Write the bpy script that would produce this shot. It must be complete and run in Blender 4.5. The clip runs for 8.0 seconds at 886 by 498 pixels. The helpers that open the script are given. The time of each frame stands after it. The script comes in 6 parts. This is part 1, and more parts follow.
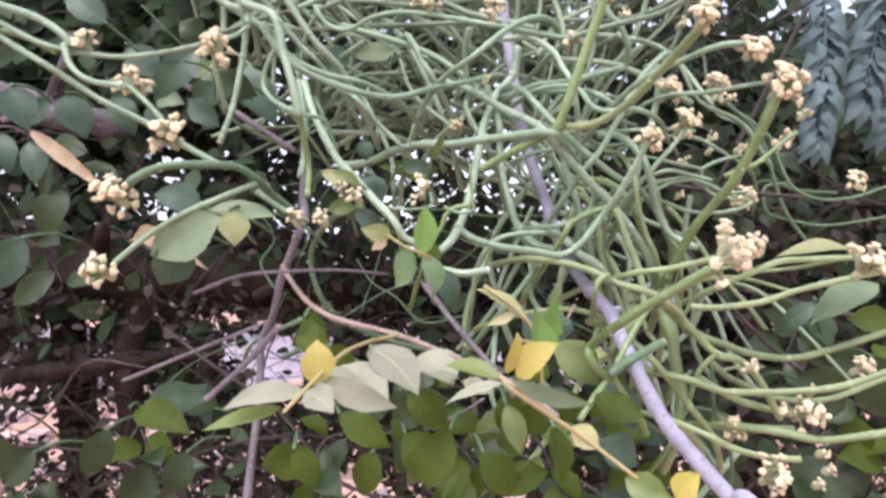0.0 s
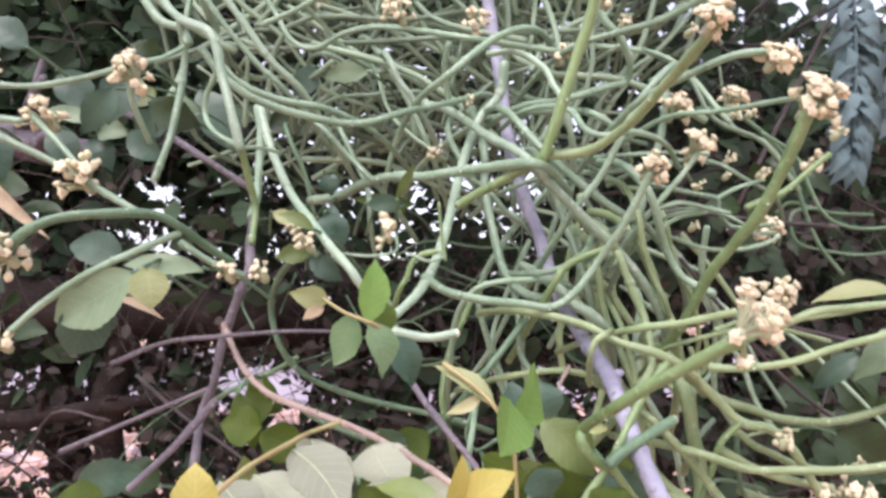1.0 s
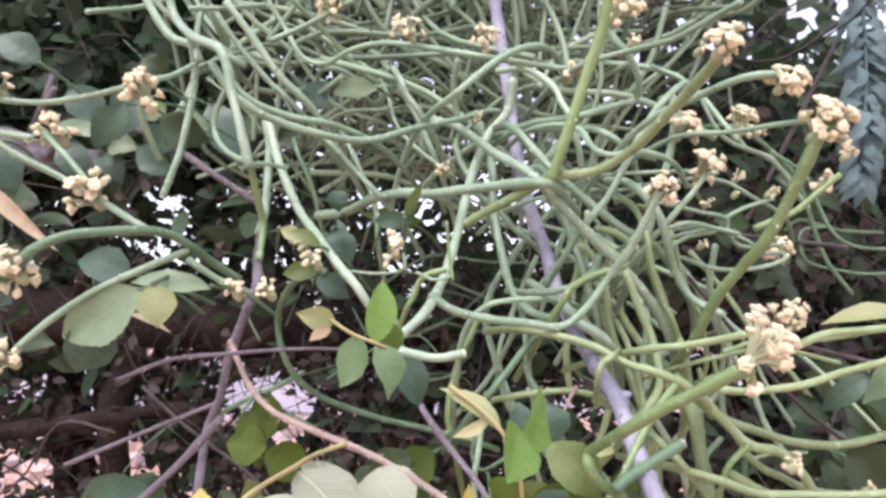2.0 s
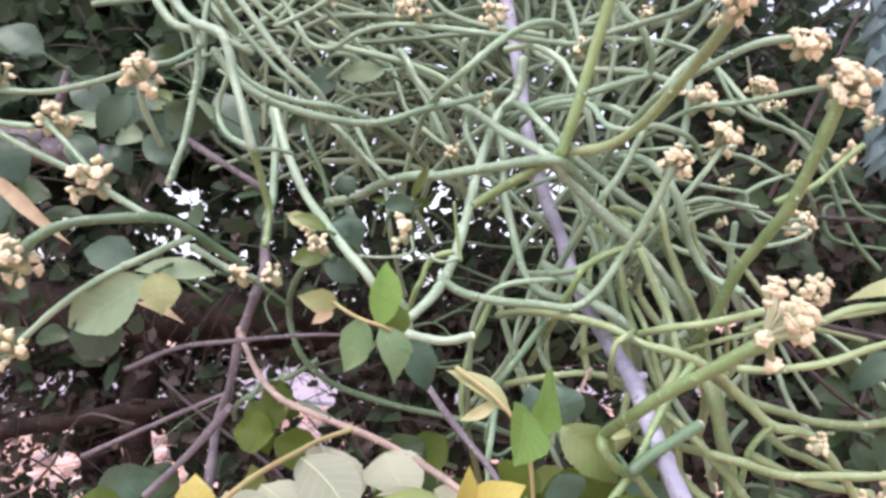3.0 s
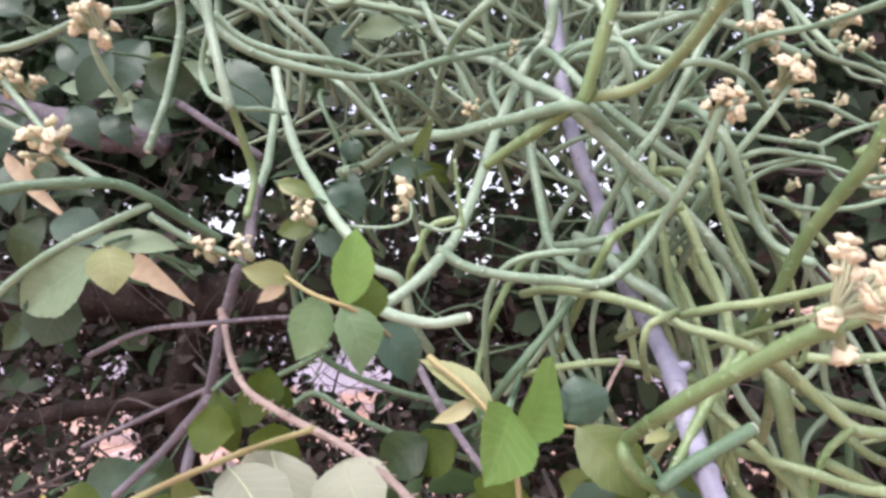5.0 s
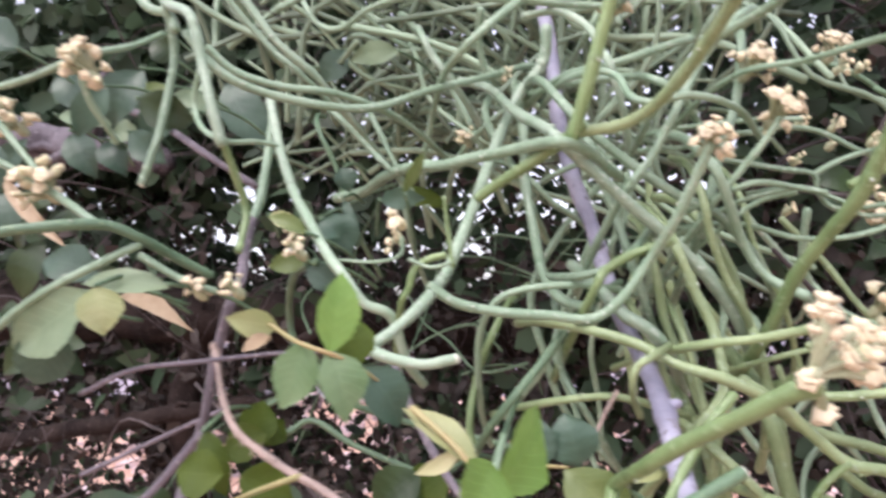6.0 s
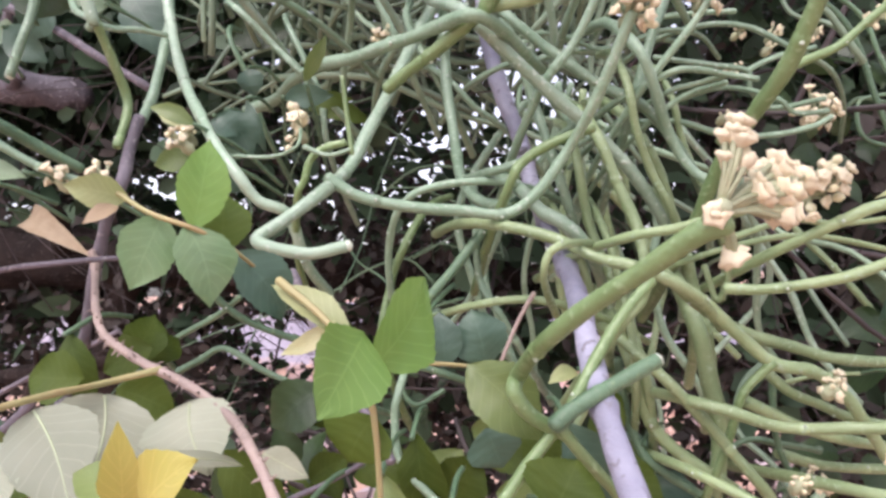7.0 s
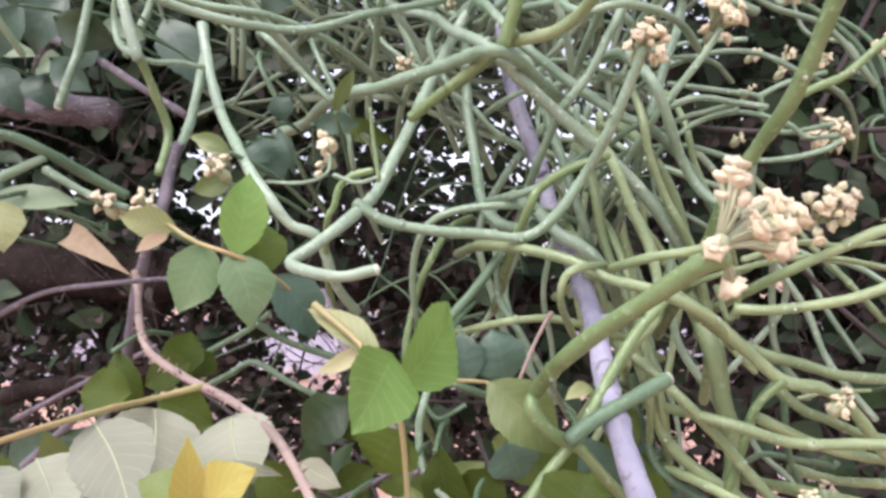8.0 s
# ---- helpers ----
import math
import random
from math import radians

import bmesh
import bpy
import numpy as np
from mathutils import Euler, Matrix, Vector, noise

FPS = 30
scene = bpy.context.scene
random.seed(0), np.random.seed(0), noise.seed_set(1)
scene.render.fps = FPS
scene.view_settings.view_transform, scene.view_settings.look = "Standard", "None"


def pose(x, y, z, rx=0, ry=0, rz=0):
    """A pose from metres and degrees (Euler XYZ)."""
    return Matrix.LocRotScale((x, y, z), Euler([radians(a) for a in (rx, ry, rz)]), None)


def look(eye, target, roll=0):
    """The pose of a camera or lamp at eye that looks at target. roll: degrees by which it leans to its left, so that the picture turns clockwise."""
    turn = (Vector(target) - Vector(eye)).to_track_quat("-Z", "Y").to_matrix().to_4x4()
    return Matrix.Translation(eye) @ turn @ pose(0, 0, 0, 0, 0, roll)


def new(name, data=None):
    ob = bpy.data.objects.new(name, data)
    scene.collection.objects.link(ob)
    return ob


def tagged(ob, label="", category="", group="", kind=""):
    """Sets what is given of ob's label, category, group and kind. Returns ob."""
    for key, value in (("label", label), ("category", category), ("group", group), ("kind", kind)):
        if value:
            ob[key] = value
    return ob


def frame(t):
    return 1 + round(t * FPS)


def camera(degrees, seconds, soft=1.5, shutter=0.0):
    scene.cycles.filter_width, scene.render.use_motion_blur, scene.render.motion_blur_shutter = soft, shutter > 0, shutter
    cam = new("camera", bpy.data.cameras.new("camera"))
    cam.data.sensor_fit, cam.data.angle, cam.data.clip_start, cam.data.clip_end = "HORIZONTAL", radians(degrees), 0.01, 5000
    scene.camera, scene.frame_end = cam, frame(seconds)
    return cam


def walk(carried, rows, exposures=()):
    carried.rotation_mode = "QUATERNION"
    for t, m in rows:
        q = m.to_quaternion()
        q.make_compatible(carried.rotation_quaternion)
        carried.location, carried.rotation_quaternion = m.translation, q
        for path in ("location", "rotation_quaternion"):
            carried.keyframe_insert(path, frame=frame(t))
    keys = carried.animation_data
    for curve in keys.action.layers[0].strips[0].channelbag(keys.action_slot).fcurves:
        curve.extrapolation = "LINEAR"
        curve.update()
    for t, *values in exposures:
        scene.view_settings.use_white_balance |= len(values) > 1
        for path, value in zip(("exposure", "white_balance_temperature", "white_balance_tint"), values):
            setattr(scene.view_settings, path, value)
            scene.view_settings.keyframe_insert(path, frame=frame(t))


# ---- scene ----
cam = camera(64.20, 8.0, soft=3.0, shutter=0.5)
PATH = [
    (0, (0.0000, 0.0000, 1.4000), (0.0000, 1.9924, 1.5743), 0.00),
    (0.5, (0.0180, 0.0243, 1.4125), (-0.0069, 2.0162, 1.5903), -1.38),
    (1, (0.0311, 0.0736, 1.4284), (-0.0256, 2.0609, 1.6467), -0.85),
    (1.2, (0.0311, 0.0740, 1.4312), (-0.0330, 2.0590, 1.6640), -0.40),
    (2.3, (0.0305, 0.0735, 1.4339), (-0.0555, 2.0575, 1.6790), -0.27),
    (2.5, (0.0309, 0.0743, 1.4339), (-0.0855, 2.0567, 1.6712), -0.27),
    (3, (0.0377, 0.0835, 1.4297), (-0.0989, 2.0667, 1.6493), -1.34),
    (3.5, (0.0594, 0.1061, 1.4318), (-0.0993, 2.0887, 1.6415), -1.77),
    (4, (0.0805, 0.1372, 1.4243), (-0.1403, 2.1157, 1.6155), -1.50),
    (4.5, (0.0813, 0.1490, 1.4261), (-0.2413, 2.1155, 1.5961), -2.21),
    (4.7, (0.0750, 0.1489, 1.4238), (-0.2533, 2.1144, 1.5935), -1.76),
    (5.8, (0.0623, 0.1402, 1.4415), (-0.3052, 2.0936, 1.6635), -1.54),
    (6, (0.0758, 0.1477, 1.4413), (-0.2864, 2.1049, 1.6375), -1.86),
    (6.5, (0.0964, 0.1765, 1.4205), (-0.1446, 2.1563, 1.5696), -2.38),
    (7, (0.0923, 0.1835, 1.4105), (-0.1529, 2.1662, 1.5040), -2.41),
    (7.5, (0.0914, 0.1738, 1.4113), (-0.1704, 2.1536, 1.5207), -2.00),
    (8, (0.0941, 0.1667, 1.4148), (-0.2075, 2.1398, 1.5401), -2.33),
]
walk(cam, [(t, look(eye, target, roll)) for t, eye, target, roll in PATH], exposures=[(0.0, 1.43, 6450, 23), (2.5, 1.50, 6450, 23), (4.0, 1.44, 6450, 23), (6.0, 1.46, 6450, 23), (7.0, 1.41, 6450, 23), (8.0, 1.41, 6450, 23)])

# ---- sky and sun: a bright, hazy sky ----
world = bpy.data.worlds.new("sky")
scene.world = world
world.use_nodes = True
wn = world.node_tree.nodes
sky = wn.new("ShaderNodeTexSky")
sky.sky_type = "NISHITA"
sky.sun_disc = False
sky.sun_elevation = radians(58)
sky.sun_rotation = radians(200)
sky.air_density, sky.dust_density, sky.ozone_density = 1.0, 3.0, 1.0
wn["Background"].inputs["Strength"].default_value = 0.15
haze = wn.new("ShaderNodeHueSaturation")
haze.inputs["Saturation"].default_value = 0.4
world.node_tree.links.new(sky.outputs["Color"], haze.inputs["Color"])
world.node_tree.links.new(haze.outputs["Color"], wn["Background"].inputs["Color"])
sun = new("sun", bpy.data.lights.new("sun", "SUN"))
sun.data.energy, sun.data.angle, sun.data.color = 0.5, radians(30), (1.0, 0.96, 0.9)
sun.matrix_world = look((0, 0, 8), (1.4, 4.3, -0.4))


# ---- materials ----
def mat(name, base, second, scale=60.0, rough=0.5, bump=0.15, sub=0.0, trans=0.0, spots=None, streak=None, island=False, spec=0.5, veins=0.0):
    """A surface with two scales of colour variation, fine relief and a small change from piece to piece."""
    m = bpy.data.materials.new(name)
    m.use_nodes = True
    n, l = m.node_tree.nodes, m.node_tree.links
    b = n["Principled BSDF"]
    tex = n.new("ShaderNodeTexCoord")
    co = tex.outputs["Object"]
    if streak:
        mp = n.new("ShaderNodeMapping")
        mp.inputs["Scale"].default_value = streak
        l.new(co, mp.inputs["Vector"])
        co = mp.outputs["Vector"]
    n1 = n.new("ShaderNodeTexNoise")
    n1.inputs["Scale"].default_value, n1.inputs["Detail"].default_value = scale, 3
    n2 = n.new("ShaderNodeTexNoise")
    n2.inputs["Scale"].default_value, n2.inputs["Detail"].default_value = scale * 9, 2
    l.new(co, n1.inputs["Vector"]), l.new(co, n2.inputs["Vector"])
    r1 = n.new("ShaderNodeValToRGB")
    r1.color_ramp.elements[0].position, r1.color_ramp.elements[1].position = 0.36, 0.64
    r1.color_ramp.elements[0].color, r1.color_ramp.elements[1].color = (*base, 1), (*second, 1)
    l.new(n1.outputs["Fac"], r1.inputs["Fac"])
    hsv = n.new("ShaderNodeHueSaturation")
    l.new(r1.outputs["Color"], hsv.inputs["Color"])
    src = n.new("ShaderNodeNewGeometry").outputs["Random Per Island"] if island else n.new("ShaderNodeObjectInfo").outputs["Random"]
    vr = n.new("ShaderNodeMapRange")
    vr.inputs["To Min"].default_value, vr.inputs["To Max"].default_value = (0.55, 1.35) if island else (0.85, 1.15)
    l.new(src, vr.inputs["Value"]), l.new(vr.outputs["Result"], hsv.inputs["Value"])
    col = hsv.outputs["Color"]
    if spots:
        r2 = n.new("ShaderNodeValToRGB")
        r2.color_ramp.elements[0].position, r2.color_ramp.elements[1].position = 0.60, 0.70
        l.new(n2.outputs["Fac"], r2.inputs["Fac"])
        mx = n.new("ShaderNodeMix")
        mx.data_type = "RGBA"
        mx.inputs[7].default_value = (*spots, 1)
        l.new(r2.outputs["Color"], mx.inputs[0]), l.new(col, mx.inputs[6])
        col = mx.outputs[2]
    height = n2.outputs["Fac"]
    if veins:
        def op(kind, a, c=0.0):
            q = n.new("ShaderNodeMath")
            q.operation = kind
            for i, w in enumerate((a, c)):
                if isinstance(w, float):
                    q.inputs[i].default_value = w
                else:
                    l.new(w, q.inputs[i])
            return q.outputs[0]
        uv = n.new("ShaderNodeSeparateXYZ")
        l.new(tex.outputs["UV"], uv.inputs[0])
        across = op("ABSOLUTE", op("SUBTRACT", op("MULTIPLY", uv.outputs[0], 2.0), 1.0))
        wave = op("ABSOLUTE", op("SUBTRACT", op("FRACT", op("SUBTRACT", op("MULTIPLY", uv.outputs[1], 8.0), op("MULTIPLY", across, 2.0))), 0.5))
        side = op("MULTIPLY", op("MAXIMUM", op("SUBTRACT", 0.09, wave), 0.0), 9.0)
        mid = op("MULTIPLY", op("MAXIMUM", op("SUBTRACT", 0.045, across), 0.0), 20.0)
        vein = op("MINIMUM", op("MAXIMUM", side, mid), 1.0)
        light = n.new("ShaderNodeMix")
        light.data_type = "RGBA"
        light.inputs[7].default_value = (*(min(0.9, c * 1.5 + 0.03) for c in second), 1)
        l.new(op("MULTIPLY", vein, veins), light.inputs[0]), l.new(col, light.inputs[6])
        col = light.outputs[2]
        height = op("ADD", op("MULTIPLY", height, 0.5), op("MULTIPLY", vein, 0.8))
    l.new(col, b.inputs["Base Color"])
    b.inputs["Roughness"].default_value = rough
    b.inputs["Specular IOR Level"].default_value = spec
    if sub:
        b.inputs["Subsurface Weight"].default_value, b.inputs["Subsurface Radius"].default_value = sub, (0.003, 0.004, 0.002)
    if bump:
        bp = n.new("ShaderNodeBump")
        bp.inputs["Strength"].default_value, bp.inputs["Distance"].default_value = bump, 0.002
        l.new(height, bp.inputs["Height"]), l.new(bp.outputs["Normal"], b.inputs["Normal"])
    if trans:
        tr = n.new("ShaderNodeBsdfTranslucent")
        l.new(col, tr.inputs["Color"])
        ms = n.new("ShaderNodeMixShader")
        ms.inputs["Fac"].default_value = trans
        l.new(b.outputs["BSDF"], ms.inputs[1]), l.new(tr.outputs["BSDF"], ms.inputs[2])
        l.new(ms.outputs["Shader"], n["Material Output"].inputs["Surface"])
    return m


M = {
    "vine": mat("vine_skin", (0.160, 0.25, 0.160), (0.228, 0.33, 0.228), 45, 0.36, 0.3, spots=(0.31, 0.39, 0.30)),
    "pale": mat("waxy_vine_skin", (0.195, 0.285, 0.195), (0.28, 0.37, 0.275), 40, 0.36, 0.3, spots=(0.38, 0.45, 0.37)),
    "olive": mat("olive_vine_skin", (0.125, 0.20, 0.078), (0.178, 0.26, 0.112), 40, 0.38, 0.3, spots=(0.22, 0.31, 0.16)),
    # Darker copy of the vine skin: shade inside the tangle put into its colour.
    "dark": mat("shade_dark_vine_skin", (0.075, 0.14, 0.08), (0.11, 0.19, 0.11), 45, 0.45, 0.3, spots=(0.15, 0.23, 0.12)),
    "moss": mat("mossy_vine_skin", (0.182, 0.255, 0.122), (0.255, 0.335, 0.172), 45, 0.38, 0.3, spots=(0.28, 0.37, 0.24)),
    # Whitish colour for the dots that paint small highlights on vine joints.
    "node": mat("glint_dot", (0.34, 0.42, 0.33), (0.46, 0.52, 0.43), 140, 0.55, 0.5),
    "grey": mat("grey_bark", (0.20, 0.20, 0.27), (0.36, 0.36, 0.45), 26, 0.7, 0.5, spots=(0.17, 0.16, 0.19)),
    "wood": mat("purple_brown_bark", (0.095, 0.082, 0.096), (0.165, 0.145, 0.168), 40, 0.8, 0.5, spots=(0.25, 0.22, 0.23)),
    "pink": mat("pink_bark", (0.21, 0.16, 0.14), (0.31, 0.24, 0.21), 50, 0.65, 0.4, spots=(0.36, 0.28, 0.22)),
    "orange": mat("orange_stalk", (0.36, 0.27, 0.13), (0.33, 0.31, 0.14), 60, 0.55, 0.2),
    "cut": mat("cut_pith", (0.54, 0.58, 0.48), (0.42, 0.48, 0.36), 200, 0.6, 0.2),
    "flower": mat("cream_petal", (0.66, 0.58, 0.39), (0.75, 0.69, 0.51), 160, 0.6, 0.2, trans=0.15, spots=(0.72, 0.62, 0.44)),
    "bud": mat("greenish_bud", (0.60, 0.58, 0.36), (0.72, 0.68, 0.48), 120, 0.5, 0.2, trans=0.1),
    "pedicel": mat("pale_stalk", (0.26, 0.29, 0.17), (0.34, 0.36, 0.23), 80, 0.5, 0.2),
    "leaf_bright": mat("bright_leaf", (0.14, 0.27, 0.055), (0.19, 0.33, 0.08), 40, 0.42, 0.12, trans=0.35, veins=0.28),
    "leaf_mid": mat("green_leaf", (0.050, 0.084, 0.010), (0.078, 0.116, 0.016), 40, 0.55, 0.15, trans=0.35, veins=0.2, spec=0.25),
    # Green leaf darkened: the obscured light deep in the hedge is in this colour.
    "leaf_dark": mat("shade_dark_leaf", (0.022, 0.046, 0.015), (0.036, 0.068, 0.022), 40, 0.4, 0.15, trans=0.3, veins=0.2),
    "leaf_sage": mat("sage_leaf", (0.17, 0.30, 0.135), (0.25, 0.38, 0.20), 40, 0.34, 0.15, trans=0.35, veins=0.25),
    # Bluish green set below the leaf's own tone, with thicket shade painted in.
    "leaf_teal": mat("bluish_leaf", (0.040, 0.086, 0.056), (0.066, 0.122, 0.080), 40, 0.42, 0.15, trans=0.25, veins=0.25),
    "leaf_olive": mat("olive_leaf", (0.11, 0.165, 0.045), (0.16, 0.215, 0.068), 40, 0.42, 0.12, trans=0.3, veins=0.22),
    "leaf_pale": mat("pale_leaf", (0.165, 0.25, 0.145), (0.225, 0.315, 0.19), 40, 0.45, 0.15, trans=0.3, veins=0.22),
    "leaf_young": mat("yellow_green_leaf", (0.31, 0.37, 0.16), (0.41, 0.44, 0.23), 30, 0.45, 0.12, trans=0.35, veins=0.28),
    "leaf_yellow": mat("yellow_leaf", (0.40, 0.40, 0.08), (0.50, 0.42, 0.12), 25, 0.45, 0.12, trans=0.35, veins=0.28),
    "leaf_peach": mat("dry_peach_leaf", (0.40, 0.31, 0.20), (0.31, 0.23, 0.14), 60, 0.6, 0.3, trans=0.25, veins=0.2),
    "leaf_cream": mat("cream_leaf", (0.62, 0.60, 0.36), (0.55, 0.58, 0.30), 40, 0.5, 0.12, trans=0.3, veins=0.28),
    "leaf_white": mat("whitish_leaf_underside", (0.26, 0.29, 0.21), (0.32, 0.345, 0.26), 35, 0.6, 0.2, trans=0.3, veins=0.2),
    "rib": mat("leaf_rib", (0.34, 0.40, 0.24), (0.40, 0.45, 0.29), 60, 0.5, 0.1),
    "frond": mat("bluish_frond", (0.125, 0.185, 0.195), (0.155, 0.225, 0.235), 20, 0.8, 0.1, trans=0.35, spec=0.2),
    "hedge": mat("hedge_leaf", (0.036, 0.066, 0.037), (0.064, 0.102, 0.058), 8, 0.55, 0.0, trans=0.3, island=True, spec=0.25),
    # Dry leaf brown taken down near black, so it also carries the hollows' shade.
    "dead": mat("shade_dark_dead_leaf", (0.026, 0.020, 0.017), (0.048, 0.037, 0.031), 8, 0.8, 0.0, island=True),
    "tangle": mat("shaded_vine_skin", (0.155, 0.23, 0.15), (0.225, 0.31, 0.21), 12, 0.5, 0.0, island=True),
    "twig": mat("dry_twig", (0.035, 0.028, 0.028), (0.072, 0.058, 0.058), 20, 0.85, 0.0, island=True),
    "limb": mat("grey_brown_bark", (0.060, 0.052, 0.060), (0.155, 0.142, 0.160), 26, 0.95, 1.0, spots=(0.23, 0.21, 0.23), spec=0.2),
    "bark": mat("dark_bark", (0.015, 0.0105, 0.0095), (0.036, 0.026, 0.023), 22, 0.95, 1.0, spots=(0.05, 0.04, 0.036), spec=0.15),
    "soil": mat("red_soil", (0.34, 0.20, 0.15), (0.44, 0.29, 0.22), 1.2, 0.95, 0.4, spots=(0.52, 0.37, 0.30)),
    "plaster": mat("pale_plaster", (0.33, 0.315, 0.40), (0.42, 0.40, 0.48), 1.5, 0.9, 0.2, spots=(0.22, 0.20, 0.24)),
    "stone": mat("pale_rubble", (0.36, 0.30, 0.32), (0.44, 0.29, 0.25), 3, 0.9, 0.4, island=True),
}


# ---- builders ----
def smooth_path(pts, per=7):
    """A rounded line through the given points."""
    p = [Vector(q) for q in pts]
    p = [2 * p[0] - p[1], *p, 2 * p[-1] - p[-2]]
    out = []
    for a, b, c, d in zip(p, p[1:], p[2:], p[3:]):
        for k in range(per):
            t = k / per
            out.append(0.5 * (2 * b + (c - a) * t + (2 * a - 5 * b + 4 * c - d) * t * t + (3 * b - a - 3 * c + d) * t**3))
    return out + [p[-2]]


def tube(verts, faces, line, radii, sides=9):
    """Adds a round rod along a line, with domed ends, to lists of corners and faces."""
    first, up = len(verts), Vector((0.31, 0.2, 0.93))
    tang = [(line[min(k + 1, len(line) - 1)] - line[max(k - 1, 0)]).normalized() for k in range(len(line))]
    side = tang[0].cross(up).normalized()
    line = [line[0] - tang[0] * radii[0] * 0.35, *line, line[-1] + tang[-1] * radii[-1] * 0.35]
    tang, radii = [tang[0], *tang, tang[-1]], [radii[0] * 0.55, *radii, radii[-1] * 0.55]
    for c, t, r in zip(line, tang, radii):
        side = (side - t * side.dot(t)).normalized()
        other = t.cross(side)
        for k in range(sides):
            a = 2 * math.pi * k / sides
            verts.append(c + (side * math.cos(a) + other * math.sin(a)) * r)
    n = len(line)
    for j in range(n - 1):
        for k in range(sides):
            a, b = first + j * sides + k, first + j * sides + (k + 1) % sides
            faces.append((a, b, b + sides, a + sides))
    faces.append(tuple(first + k for k in reversed(range(sides))))
    faces.append(tuple(first + (n - 1) * sides + k for k in range(sides)))


def mesh(name, verts, faces, material, shade=True):
    me = bpy.data.meshes.new(name)
    me.from_pydata([tuple(v) for v in verts], [], faces)
    me.materials.append(material)
    if shade:
        me.polygons.foreach_set("use_smooth", [True] * len(me.polygons))
    return me


def thing(name, verts, faces, material, label, category, group="", kind=""):
    return tagged(new(name, mesh(name, verts, faces, material)), label, category, group, kind)


def part(name, me, parent, label=""):
    ob = new(name, me)
    ob.parent = parent
    return tagged(ob, label) if label else ob


def rod(pts, r, end=None, nodes=0.0, rng=None, sides=10, per=7):
    """Corners and faces of a stem that bends through pts, thinner at its end, slightly uneven, with swollen nodes."""
    line = smooth_path(pts, per)
    end = r if end is None else end
    n, far, radii = len(line), 0.0, []
    gap = rng.uniform(0.045, 0.075) if rng else 0.06
    at = rng.uniform(0, gap) if rng else 0.02
    for k in range(n):
        if k:
            far += (line[k] - line[k - 1]).length
        off = abs((far - at + gap / 2) % gap - gap / 2)
        wob = 1 + 0.05 * math.sin(far * 130 + at * 900) + 0.03 * math.sin(far * 410)
        radii.append((r + (end - r) * k / (n - 1)) * (wob + nodes * math.exp(-((off / 0.0028) ** 2))))
    v, f = [], []
    tube(v, f, line, radii, sides)
    return v, f


RNG = random.Random(7)


def vine(kind, pts, r, cut=False, tip=0.92):
    """One leafless succulent shoot, with slightly swollen joints and whitish painted glints on some of them."""
    words = {"vine": "grey-green leafless succulent vine shoot in the tangle", "pale": "pale waxy green vine shoot in the tangle",
             "olive": "thick olive-green succulent vine shoot in the tangle", "moss": "yellowish-green succulent vine shoot low in the tangle", "dark": "dark green succulent vine shoot with tangle shade put into its colour"}[kind]
    r *= {"olive": 0.86, "moss": 0.90}.get(kind, 0.79)
    v, f = rod(pts, r, r * tip, 0.05, RNG)
    ob = thing("vine_stem", v, f, M[kind], words, "vine", "shoots of the vine tangle")
    line, gap = smooth_path(pts, 7), RNG.uniform(0.06, 0.12)
    far, nxt = 0.0, RNG.uniform(0.01, gap)
    for k, (p, q) in enumerate(zip(line, line[1:])):
        far += (q - p).length
        if far > nxt:
            nxt += gap * RNG.uniform(0.8, 1.2)
            t, rr = (q - p).normalized(), r * (1 + (tip - 1) * k / len(line))
            nv, nf = [], []
            tube(nv, nf, [p - t * rr * 0.9, p - t * rr * 0.3, p + t * rr * 0.3, p + t * rr * 0.9], [rr * 0.96, rr * 1.07, rr * 1.08, rr * 0.96], 10)
            part("node", mesh("node", nv, nf, M[kind]), ob)
            # A whitish dot paints a tiny highlight here, always on the -y side.
            d = t.cross(Vector((RNG.gauss(0, 0.5), -1, RNG.gauss(0.4, 0.5)))).normalized()
            d = (t.cross(d) * RNG.uniform(0.4, 1.0) + d * RNG.uniform(-1, 1)).normalized()
            if d.y > 0:
                d = -d
            bv, bf = [], []
            tube(bv, bf, [p + d * rr * 0.8, p + d * rr * 1.1, p + d * rr * 1.32], [rr * 0.34, rr * 0.3, rr * 0.14], 7)
            part("bud_scar", mesh("bud_scar", bv, bf, M["node"]), ob, "whitish dot painted for a highlight at the joint")
    if cut:
        a, b = Vector(pts[-1]), Vector(pts[-2])
        t, rr = (a - b).normalized(), r * tip
        cv, cf = [], []
        tube(cv, cf, [a - t * rr * 0.1, a + t * rr * 0.38, a + t * rr * 0.46], [rr * 0.95, rr * 0.9, rr * 0.7], 10)
        part("cut_end", mesh("cut_end", cv, cf, M["cut"]), ob, "whitish cut end")
    return ob


